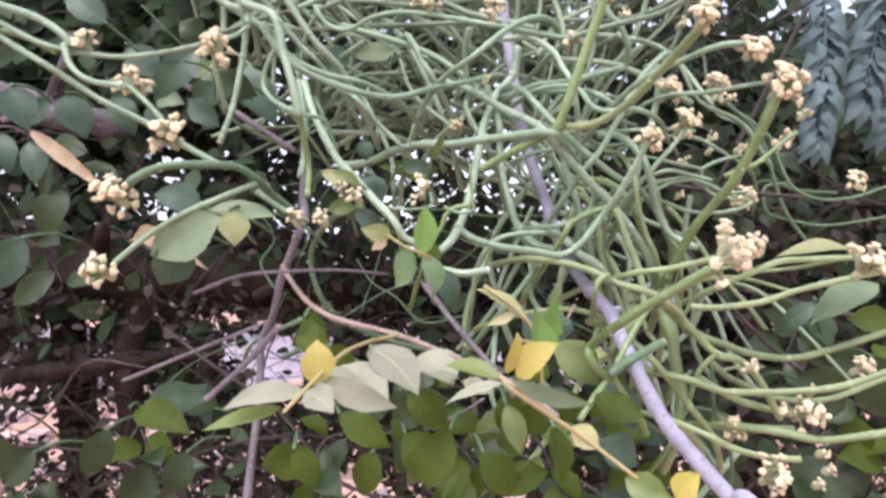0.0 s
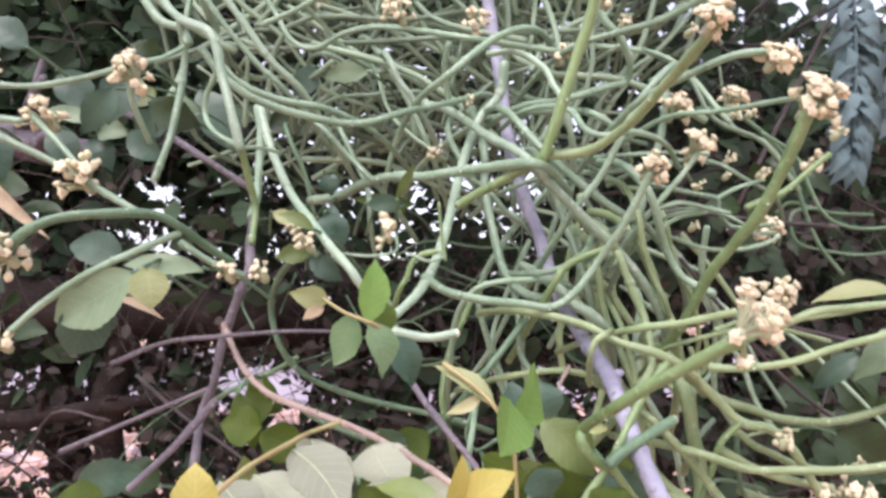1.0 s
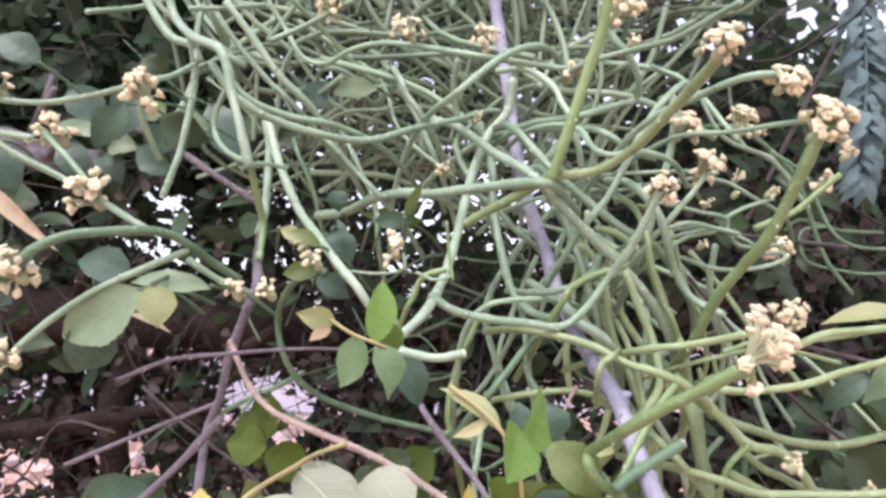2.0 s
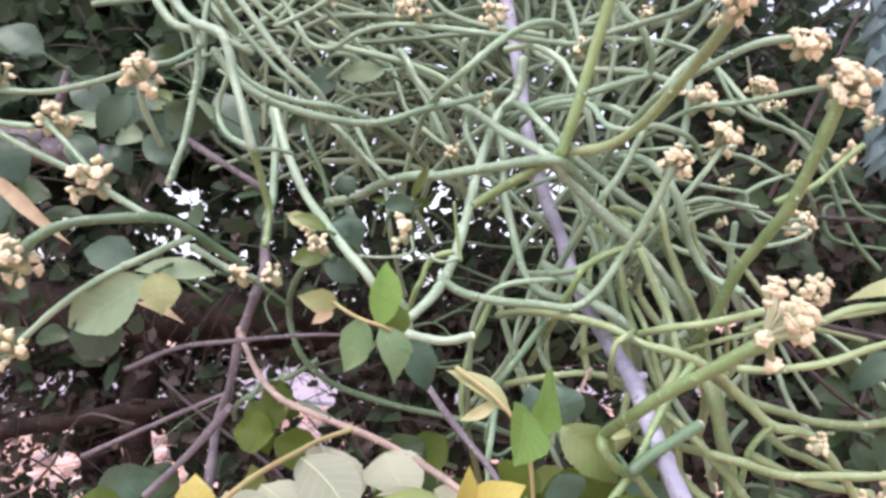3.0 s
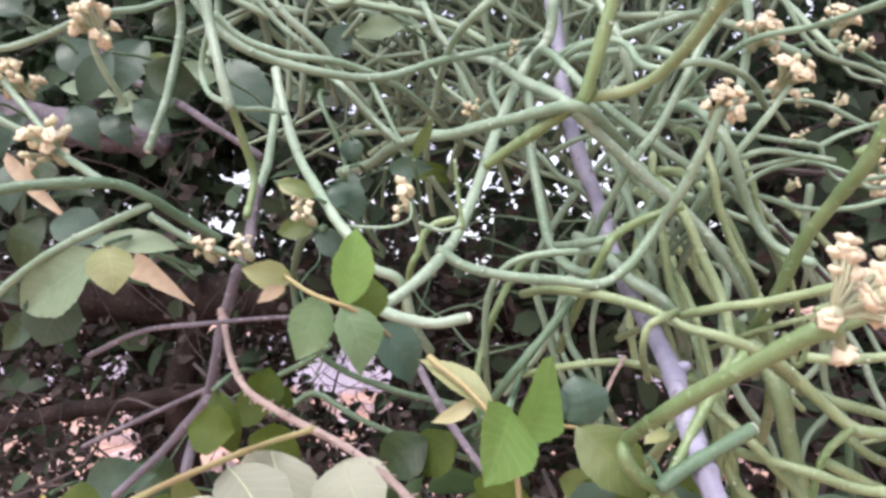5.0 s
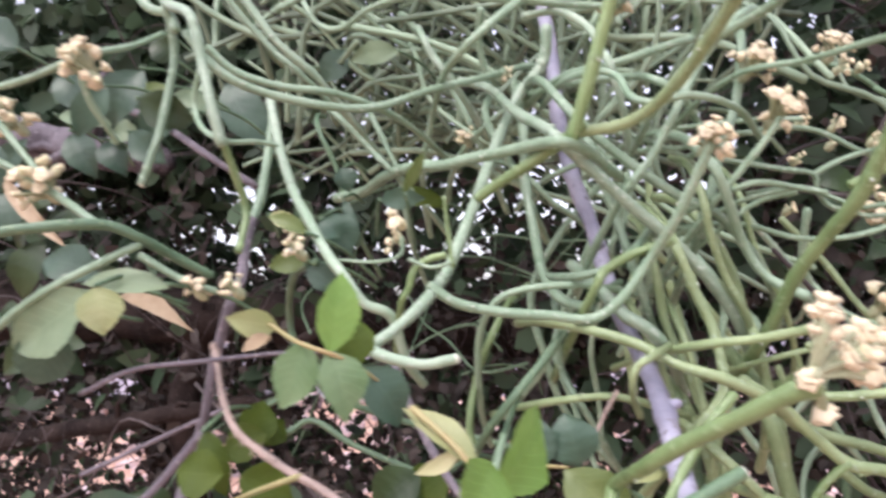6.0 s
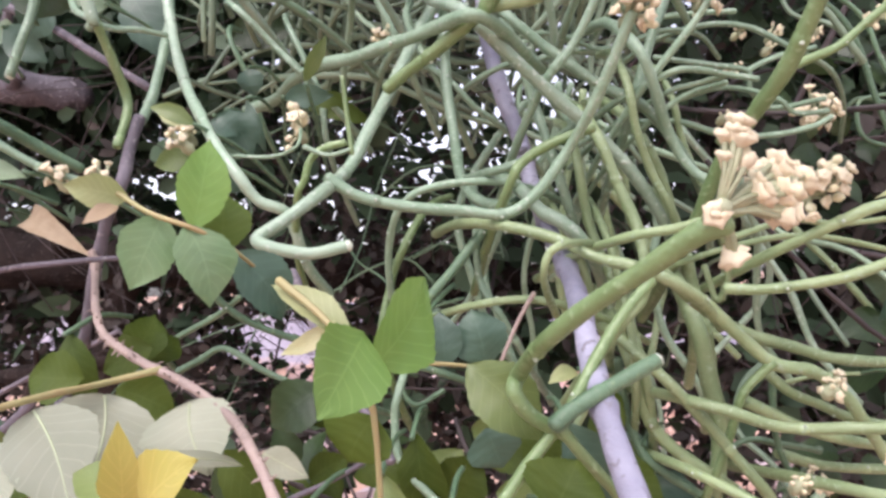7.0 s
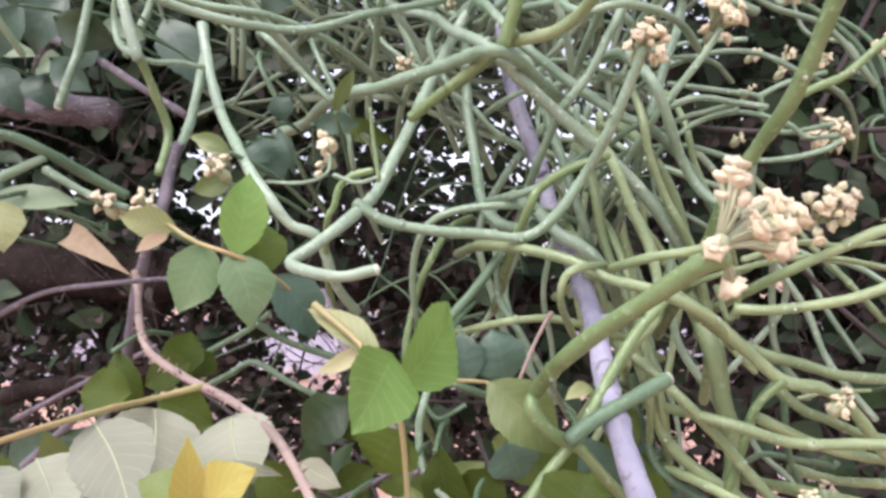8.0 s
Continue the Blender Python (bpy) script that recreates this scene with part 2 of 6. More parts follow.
def twig(pts, r, kind, label, thorns=0, end=0.75, knobs=()):
    """A woody stem, with thorns where it has them."""
    v, f = rod(pts, r, r * end, 0.22, RNG)
    ob = thing("woody_stem", v, f, M[kind], label, "branch", "woody stems")
    line = smooth_path(pts, 9)
    for at, way in knobs:
        a, d = Vector(at), Vector(way).normalized()
        kv, kf = [], []
        tube(kv, kf, [a, a + d * r * 0.8, a + d * r * 1.15], [r * 0.6, r * 0.42, r * 0.28], 9)
        part("knob", mesh("knob", kv, kf, M[kind]), ob, "stub of a broken-off side shoot")
    for k in range(thorns):
        i = int((k + 0.5 + RNG.uniform(-0.3, 0.3)) / thorns * (len(line) - 2))
        t = (line[i + 1] - line[i]).normalized()
        d = (t.cross(Vector((RNG.uniform(-1, 1), RNG.uniform(-1, 1), RNG.uniform(-1, 1)))).normalized() + t * 0.4).normalized()
        tv, tf = [], []
        tube(tv, tf, [line[i], line[i] + d * r * 1.5, line[i] + d * r * RNG.uniform(1.8, 2.5) + t * r * 0.4], [r * 0.36, r * 0.2, r * 0.05], 6)
        part("thorn", mesh("thorn", tv, tf, M[kind]), ob)
    return ob


def leaf_mesh(name, base, tip, width, face, material, droop, rng):
    """A pointed oval leaf from base to tip: folded along its rib, curled, with a finely toothed edge."""
    base, tip, face = Vector(base), Vector(tip), Vector(face).normalized()
    along = tip - base
    size = along.length
    ax = along.normalized()
    side = ax.cross(face).normalized()
    up = side.cross(ax).normalized()
    rows, cols, v, f = 23, 6, [], []
    curl, twist = droop * rng.uniform(0.6, 1.6) * size, rng.uniform(-0.3, 0.3)
    fold, lean = rng.uniform(0.10, 0.3), rng.uniform(-0.06, 0.06)
    for j in range(rows):
        t = j / (rows - 1)
        w = width / 2 * (t**0.9 * (1 - t) ** 1.08 / 0.2535) * (1 + 0.03 * math.sin(t * 23 + twist * 9) + (0.025 if j % 2 else -0.02))
        w = max(w, width * 0.012)
        mid = base + ax * size * t - up * curl * (2 * t - 1) ** 2 + side * lean * size * math.sin(math.pi * t)
        s = side * math.cos(twist * t) + up * math.sin(twist * t)
        for k in range(-cols // 2, cols // 2 + 1):
            x = k / (cols / 2)
            vein = 0.012 * width * math.sin(t * 34 - abs(x) * 5) * (1 - abs(x)) * abs(x) * 3
            v.append(mid + s * w * x + up * (fold * w * abs(x) ** 1.3 + vein + 0.03 * width * math.sin(t * 9 + x * 3 + twist * 20) * abs(x)))
    m = cols + 1
    for j in range(rows - 1):
        for k in range(cols):
            a = j * m + k
            f.append((a, a + 1, a + m + 1, a + m))
    me = mesh(name, v, f, material)
    layer = me.uv_layers.new(name="leaf")
    for lp in me.loops:
        j, k = divmod(lp.vertex_index, m)
        layer.data[lp.index].uv = (k / cols, j / (rows - 1))
    return me, [Vector(v[j * m + cols // 2]) for j in range(rows)], up


def leaf(parent, base, tip, width, face, kind, droop=0.08):
    me, mid, up = leaf_mesh("leaf", base, tip, width, face, M[kind], droop, RNG)
    ob = part("leaf", me, parent, {"leaf_white": "whitish leaf seen from below", "leaf_yellow": "yellow young leaf", "leaf_young": "yellow-green young leaf",
              "leaf_peach": "dry peach-coloured leaf", "leaf_bright": "bright green glossy leaf", "leaf_teal": "bluish green leaf", "leaf_cream": "cream young leaf"}.get(kind, ""))
    if kind == "leaf_white":
        v, f = [], []
        n = len(mid)
        tube(v, f, [q + up * 0.0001 for q in mid[:-1]], [width * 0.009 * (1.2 - k / n) + 0.00006 for k in range(n - 1)], 5)
        part("midrib", mesh("midrib", v, f, M["rib"]), ob)
    return ob


def petal_star(material):
    """A small waxy flower with five fat rounded lobes round a raised centre, facing +z."""
    v, f, n = [], [], 15
    for r, z, lobe in ((0.16, -0.75, 0.0), (0.42, -0.45, 0.0), (0.80, -0.05, 0.10), (1.02, 0.18, 0.19), (0.94, 0.42, 0.19), (0.60, 0.52, 0.08), (0.34, 0.36, 0.0), (0.30, 0.62, 0.0), (0.12, 0.74, 0.0)):
        for k in range(n):
            a = 2 * math.pi * k / n
            q = r * (1 + lobe * math.cos(5 * a))
            v.append(Vector((q * math.cos(a), q * math.sin(a), z + 0.10 * lobe * math.cos(5 * a) / 0.3)))
    for j in range(8):
        for k in range(n):
            a, b = j * n + k, j * n + (k + 1) % n
            f.append((a, b, b + n, a + n))
    f += [tuple(reversed(range(n))), tuple(8 * n + k for k in range(n))]
    return mesh("flower", v, f, material)


def bud_shape(material):
    v, f = [], []
    tube(v, f, [Vector((0, 0, -0.8)), Vector((0, 0, -0.45)), Vector((0, 0, 0.0)), Vector((0, 0, 0.4)), Vector((0, 0, 0.72))], [0.2, 0.5, 0.68, 0.6, 0.3], 10)
    return mesh("flower", v, f, material)


STAR, BUD, CLOSED = petal_star(M["flower"]), bud_shape(M["bud"]), bud_shape(M["flower"])


def flower_cluster(center, radius, count, toward, green=0.15, root=None, clumps=(), floret=0.0029):
    """An umbel: short stalks from one point, each with a small waxy flower or bud."""
    c, toward = Vector(center), Vector(toward).normalized()
    v, f, spots = [], [], []
    root = Vector(root) if root else c - toward * radius * 0.75
    for place, spread, number in clumps:
        for k in range(number):
            d = Vector((RNG.gauss(0, 1), RNG.gauss(0, 1), RNG.gauss(0, 1))).normalized()
            p = Vector(place) + d * spread * RNG.uniform(0.35, 1.0)
            spots.append((p, (p - root).normalized() + toward * 0.3))
    for k in range(int(count * 1.9)):
        d = Vector((RNG.gauss(0, 1), RNG.gauss(0, 1), RNG.gauss(0, 1))).normalized()
        d = (d + toward * 0.55).normalized()
        p = root + toward * radius * 0.55 + d * radius * RNG.uniform(0.5, 1.0)
        spots.append((p, (p - root).normalized()))
    tube(v, f, [root - toward * 0.003, root, root + toward * 0.003], [0.0022, 0.003, 0.002], 7)
    ob = thing("umbel", v, f, M["pedicel"], "umbel of small cream-tan waxy flowers on a vine shoot", "flowers", "flower clusters of the vine")
    for p, d in spots:
        sv, sf = [], []
        tube(sv, sf, [root, root.lerp(p, 0.5) + toward * radius * 0.12, p], [0.0008, 0.0006, 0.0008], 6)
        stalk = part("flower_stalk", mesh("flower_stalk", sv, sf, M["pedicel"]), ob)
        x = RNG.random()
        me = BUD if x < green else CLOSED if x < green + 0.2 else STAR
        o = part("flower", me, stalk)
        s = floret * RNG.uniform(0.8, 1.2) * min(1.0, max(0.5, radius / 0.0105))
        o.matrix_basis = Matrix.LocRotScale(p, d.to_track_quat("Z", "Y"), (s, s, s * RNG.uniform(0.9, 1.2)))
    return ob


def stalk_thing(name, pts, r, kind, label):
    v, f = rod(pts, r, r * 0.7, 0.15, RNG, 8)
    return thing(name, v, f, M[kind], label, "plant", "leafy shoots")


# ---- ground and distance ----
def ground():
    v, f, n = [], [], 60
    for j in range(n + 1):
        for i in range(n + 1):
            x, y = ((i / n * 2 - 1) ** 3) * 400, ((j / n * 2 - 1) ** 3) * 400
            z = 0.05 * noise.noise((x * 0.7, y * 0.7, 0)) + 0.015 * noise.noise((x * 4, y * 4, 3))
            v.append((x, y + 3, z))
    for j in range(n):
        for i in range(n):
            a = j * (n + 1) + i
            f.append((a, a + 1, a + n + 2, a + n + 1))
    return thing("ground", v, f, M["soil"], "dry reddish soil behind the hedge", "ground", kind="structure")


ground()


def far_wall():
    """A low plastered wall with a coping, beyond the soil."""
    v, f = [], []

    def block(x0, x1, y0, y1, z0, z1):
        i = len(v)
        v.extend([(x, y, z) for z in (z0, z1) for x, y in ((x0, y0), (x1, y0), (x1, y1), (x0, y1))])
        f.extend([(i + 3, i + 2, i + 1, i), (i + 4, i + 5, i + 6, i + 7)] + [(i + k, i + (k + 1) % 4, i + 4 + (k + 1) % 4, i + 4 + k) for k in range(4)])

    block(-22, 22, 13, 13.25, -0.1, 1.02)
    ob = tagged(new("wall_north", mesh("wall_north", v, f, M["plaster"], False)), "low pale lavender plastered wall beyond the soil", "wall", kind="structure")
    v, f = [], []
    block(-22, 22, 12.96, 13.29, 1.02, 1.10)
    part("coping", mesh("coping", v, f, M["plaster"], False), ob)


far_wall()


def rubble():
    """Loose pale stones on the soil beyond the hedge."""
    rng, v, f = random.Random(3), [], []
    for _ in range(900):
        y = rng.uniform(2.6, 14)
        c, s = Vector((rng.uniform(-0.8, 0.5) * y, y, 0)), rng.uniform(0.03, 0.12) * (0.5 + y / 10)
        i = len(v)
        for k in range(8):
            v.append(c + Vector(((1 if k & 1 else -1) * rng.uniform(0.5, 1), (1 if k & 2 else -1) * rng.uniform(0.5, 1), (1.1 if k & 4 else -0.2) * rng.uniform(0.5, 1))) * s)
        f += [(i, i + 1, i + 5, i + 4), (i + 1, i + 3, i + 7, i + 5), (i + 3, i + 2, i + 6, i + 7), (i + 2, i, i + 4, i + 6), (i + 4, i + 5, i + 7, i + 6)]
    return tagged(new("rubble", mesh("rubble", v, f, M["stone"], False)), "pale pinkish stones scattered on the soil", "stones", kind="stuff")


rubble()


# ---- the hedge behind the tangle ----
def leaf_cloud(name, count, box, size, material, label, seed, open_low=0.0, keep=lambda p: True):
    rng, v, f = random.Random(seed), [], []
    made = 0
    while made < count:
        p = Vector((rng.uniform(*box[0]), rng.uniform(*box[1]), rng.uniform(*box[2])))
        if not keep(p) or 0.7 * noise.noise(Vector((p.x, p.y * 0.25, p.z)) * 4.2) + 0.4 * noise.noise(p * 7) + 0.35 * noise.noise(p * 14) < rng.uniform(-0.55, 0.1) + open_low * max(0, 1.34 - p.z):
            made += 0.34
            continue
        made += 1
        ax = Vector((rng.gauss(0, 1), rng.gauss(0, 0.7), rng.gauss(-0.3, 0.8))).normalized()
        nm = Vector((rng.gauss(0, 0.8), rng.gauss(-0.8, 0.6), rng.gauss(0.5, 0.7))).normalized()
        sd = ax.cross(nm).normalized()
        up = sd.cross(ax)
        s, w, i = rng.uniform(*size), rng.uniform(0.22, 0.34), len(v)
        v += [p, p + ax * s * 0.3 - sd * s * w + up * s * 0.06, p + ax * s * 0.3, p + ax * s * 0.3 + sd * s * w + up * s * 0.06,
              p + ax * s * 0.68 - sd * s * w * 0.85 + up * s * 0.03, p + ax * s * 0.68 - up * s * 0.03, p + ax * s * 0.68 + sd * s * w * 0.85 + up * s * 0.03, p + ax * s - up * s * 0.1]
        f += [(i, i + 2, i + 1), (i, i + 3, i + 2), (i + 1, i + 2, i + 5, i + 4), (i + 2, i + 3, i + 6, i + 5), (i + 4, i + 5, i + 7), (i + 5, i + 6, i + 7)]
    return tagged(new(name, mesh(name, v, f, material)), label, "hedge", kind="stuff")


# openings through the hedge: x and z at its front (y = 1.25), half width and half height; they fan out from the path in front
LOW_OPENINGS = [(-0.519, 1.415, 0.022, 0.026), (-0.74, 1.465, 0.06, 0.025), (-0.28, 1.3, 0.075, 0.065), (-0.66, 1.375, 0.05, 0.025), (0.42, 1.42, 0.053, 0.031), (0.28, 1.32, 0.035, 0.035), (0.1, 1.14, 0.05, 0.035),
                (0.27, 1.19, 0.028, 0.03), (0.48, 1.35, 0.03, 0.025), (0.36, 1.39, 0.018, 0.016), (0.37, 1.32, 0.025, 0.03), (-0.5, 1.2, 0.06, 0.04), (-0.16, 1.1, 0.06, 0.04), (-0.75, 1.12, 0.05, 0.03),
                (-0.545, 1.242, 0.05, 0.035), (-0.3, 1.34, 0.085, 0.045), (-0.71, 1.21, 0.04, 0.025), (-0.515, 1.413, 0.018, 0.02), (-0.36, 1.335, 0.03, 0.02), (-0.25, 1.17, 0.03, 0.02), (-0.17, 1.115, 0.04, 0.03)]
HIGH_OPENINGS = [(0.675, 1.96, 0.05, 0.03), (-0.05, 1.63, 0.028, 0.022), (0.05, 1.66, 0.022, 0.03), (0.25, 1.93, 0.04, 0.04), (0.21, 1.62, 0.03, 0.03), (0.3, 1.55, 0.02, 0.02), (-0.365, 1.555, 0.025, 0.02),
                 (-0.375, 1.69, 0.025, 0.025), (0.02, 1.667, 0.018, 0.014), (-0.478, 1.661, 0.05, 0.05), (-0.486, 1.573, 0.046, 0.038), (-0.398, 1.713, 0.02, 0.018), (-0.672, 1.592, 0.01, 0.009), (-0.61, 1.771, 0.009, 0.006),
                 (-0.791, 1.748, 0.01, 0.008), (-0.619, 1.835, 0.01, 0.009), (-0.574, 1.62, 0.009, 0.013), (-0.353, 1.552, 0.01, 0.009)]
OPENINGS = LOW_OPENINGS + HIGH_OPENINGS
rng = random.Random(31)
for _ in range(22):
    OPENINGS.append((rng.uniform(-0.3, 0.28), rng.uniform(1.74, 2.25), rng.uniform(0.012, 0.028), rng.uniform(0.012, 0.024)))
rng_open = random.Random(8)


def closed(p):
    """True where the hedge is not open."""
    edge = 0.25 * noise.noise(p * 2.3) + 0.12 * noise.noise(p * 6)
    if abs(p.x) > 1.75 + edge or p.z > 2.75 + edge or (p.y > 1.85 + edge and p.z > 1.9):
        return False
    far = (p.y - 1.25) / 1.15
    for x, z, w, h in OPENINGS:
        if rng_open.random() > 0.05 and ((p.x - x - (x - 0.06) * far) / w) ** 2 + ((p.z - z - (z - 1.41) * far) / h) ** 2 < 1 + 0.8 * noise.noise(p * 22):
            return False
    return p.z < 2.05 - 0.1 * max(0, min(1, (p.x - 0.5) / 0.2)) + 0.2 * noise.noise(p * 3) or p.x < 0.42 + 0.1 * noise.noise(p * 4)


rng_green = random.Random(17)


def green(p):
    """True where the hedge still carries green leaves: few of them low on the bare side."""
    bare = max(0.0, min(1.0, (0.0 - p.x) / 0.15 + 0.3 * noise.noise(p * 3))) * max(0.0, min(1.0, (1.52 - p.z) / 0.12 + 0.4 * noise.noise(p * 4)))
    return rng_green.random() > 0.55 * bare and closed(p)


leaf_cloud("hedge_leaves", 70000, ((-2.0, 1.9), (1.0, 2.0), (0.0, 3.0)), (0.025, 0.055), M["hedge"], "dense dark green leaves of the shaded hedge", 11, 1.5, green)
leaf_cloud("hedge_leaves", 5000, ((-0.85, -0.38), (1.05, 1.5), (1.72, 2.2)), (0.03, 0.055), M["hedge"], "dark green clump of leaves high in the hedge", 13, 0.0, closed)
leaf_cloud("hedge_leaves", 5000, ((0.42, 1.15), (1.3, 1.9), (1.55, 1.98)), (0.025, 0.05), M["hedge"], "dark green leaves of the shaded hedge beside the tangle", 18)
# Dark leaves added to stand in for the deep shade on this side.
leaf_cloud("dead_leaves", 9000, ((0.25, 1.15), (0.98, 1.6), (0.95, 1.6)), (0.014, 0.032), M["dead"], "dry dark brown leaves standing in for shade low beside the tangle", 19, 0.2, closed)
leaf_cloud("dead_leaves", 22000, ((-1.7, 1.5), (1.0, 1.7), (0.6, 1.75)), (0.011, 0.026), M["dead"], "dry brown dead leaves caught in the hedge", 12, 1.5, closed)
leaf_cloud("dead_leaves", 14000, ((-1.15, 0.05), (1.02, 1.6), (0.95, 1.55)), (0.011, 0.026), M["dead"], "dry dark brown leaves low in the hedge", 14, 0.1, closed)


def thicket(name, count, box, r, material, label, category, seed, reach, bend, sides=6, fits=lambda p: True):
    """Many thin bending rods, too many to count."""
    rng, v, f = random.Random(seed), [], []
    for _ in range(count):
        p = Vector([rng.uniform(*b) for b in box])
        d = Vector((rng.gauss(0, 1), rng.gauss(0, 0.45), rng.gauss(0, 0.8))).normalized()
        pts, step = [p], rng.uniform(*reach) / 4
        for _ in range(4):
            d = (d + Vector((rng.gauss(0, bend), rng.gauss(0, bend * 0.6), rng.gauss(-0.05, bend)))).normalized()
            pts.append(pts[-1] + d * step)
        rr = rng.uniform(*r)
        if not all(fits(q) for q in pts):
            continue
        line = smooth_path(pts, 4)
        tube(v, f, line, [rr * (1.1 - 0.35 * k / len(line)) for k in range(len(line))], sides)
    return tagged(new(name, mesh(name, v, f, material)), label, category, kind="stuff")


thicket("twig_thicket", 520, ((-1.5, 1.3), (0.8, 1.5), (0.7, 2.2)), (0.0008, 0.003), M["twig"], "thin dry brown twigs inside the hedge", "twigs", 21, (0.2, 0.7), 0.3, 5, lambda q: not (q.x < -0.05 and q.z > 1.40 and q.y < 1.12))
thicket("fine_twigs", 650, ((-1.2, 1.1), (0.85, 1.25), (0.9, 2.0)), (0.0004, 0.0009), M["twig"], "hair-thin dark twigs criss-crossing the gaps of the hedge", "twigs", 24, (0.12, 0.4), 0.35, 4)
thicket("fine_twigs", 160, ((-0.8, 0.6), (1.1, 1.4), (0.95, 1.5)), (0.0005, 0.0011), M["twig"], "hair-thin dark twigs across the low gaps of the hedge", "twigs", 25, (0.12, 0.4), 0.35, 4)
thicket("vine_tangle", 850, ((-0.28, 0.42), (0.66, 1.0), (1.50, 2.0)), (0.0022, 0.0034), M["tangle"], "dense tangle of thin green vine shoots", "vine", 22, (0.2, 0.5), 0.42,
        fits=lambda p: p.y > 0.62 and p.z > 1.60 - 0.55 * max(0, p.x + 0.05) and p.x < 0.25 + 0.6 * max(0, p.z - 1.62) + 0.03 * math.sin(40 * p.z) and p.x > -0.32)
thicket("vine_tangle", 18, ((0.12, 0.4), (0.62, 0.95), (1.25, 1.6)), (0.0018, 0.003), M["tangle"], "thin green vine shoots hanging low in the hedge", "vine", 23, (0.15, 0.4), 0.42, fits=lambda p: p.x > 0.08 and p.y > 0.56 and p.x < 0.45)
thicket("vine_tangle", 30, ((-0.22, 0.16), (0.85, 1.05), (1.38, 1.66)), (0.0008, 0.0015), M["dark"], "thin vine shoots behind the tangle, coloured dark to stand for shade", "vine", 26, (0.12, 0.35), 0.4, fits=lambda p: p.y > 0.72)


def tree_limb(pts, r, label, kind="bark"):
    """An uneven limb with knots and broken stubs."""
    rng = random.Random(int(1000 * r) + len(pts))
    line = smooth_path(pts, 14)
    v, f = [], []
    tube(v, f, line, [r * (1.05 - 0.35 * k / len(line)) * (1 + 0.22 * noise.noise(p * 9) + 0.12 * noise.noise(p * 31)) for k, p in enumerate(line)], 16)
    v = [p + Vector((0, 0, 1)) * 0.2 * r * noise.noise(p * 40) + Vector((1, 0.6, 0)) * 0.2 * r * noise.noise(p * 37 + Vector((5, 3, 1))) for p in v]
    ob = thing("tree_limb", v, f, M[kind], label, "branch")
    for _ in range(5):
        i = rng.randrange(4, len(line) - 4)
        d = Vector((rng.gauss(0, 1), rng.gauss(-0.6, 0.5), rng.gauss(0.3, 1))).normalized()
        sv, sf = [], []
        a = line[i]
        tube(sv, sf, [a, a + d * r * 1.3, a + d * r * 2.2 + Vector((0, 0, 0.4 * r)), a + d * r * rng.uniform(2.6, 4.5)], [r * 0.4, r * 0.3, r * 0.24, r * 0.16], 9)
        part("broken_stub", mesh("broken_stub", sv, sf, M[kind]), ob)
    return ob


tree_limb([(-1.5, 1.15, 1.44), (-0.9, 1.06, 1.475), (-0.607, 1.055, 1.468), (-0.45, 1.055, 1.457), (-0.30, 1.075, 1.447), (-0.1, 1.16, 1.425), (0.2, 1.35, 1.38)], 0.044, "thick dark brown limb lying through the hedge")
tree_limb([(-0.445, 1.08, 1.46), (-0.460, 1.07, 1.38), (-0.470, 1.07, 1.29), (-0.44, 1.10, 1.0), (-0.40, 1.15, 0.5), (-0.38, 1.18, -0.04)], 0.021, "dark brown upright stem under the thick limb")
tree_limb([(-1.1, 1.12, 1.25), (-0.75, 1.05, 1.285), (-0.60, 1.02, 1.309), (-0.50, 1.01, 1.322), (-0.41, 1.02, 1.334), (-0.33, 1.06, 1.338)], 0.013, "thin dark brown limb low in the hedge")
tree_limb([(-1.2, 1.05, 1.80), (-0.75, 1.0, 1.727), (-0.60, 0.99, 1.694), (-0.55, 0.985, 1.680), (-0.50, 1.0, 1.672), (-0.465, 1.02, 1.668)], 0.027, "pale lavender-grey limb behind the leaves", "limb")
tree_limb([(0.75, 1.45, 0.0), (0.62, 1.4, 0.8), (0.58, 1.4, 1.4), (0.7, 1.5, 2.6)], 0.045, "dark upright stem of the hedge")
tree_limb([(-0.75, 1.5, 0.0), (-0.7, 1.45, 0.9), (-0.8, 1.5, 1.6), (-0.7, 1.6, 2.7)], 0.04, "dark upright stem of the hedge")


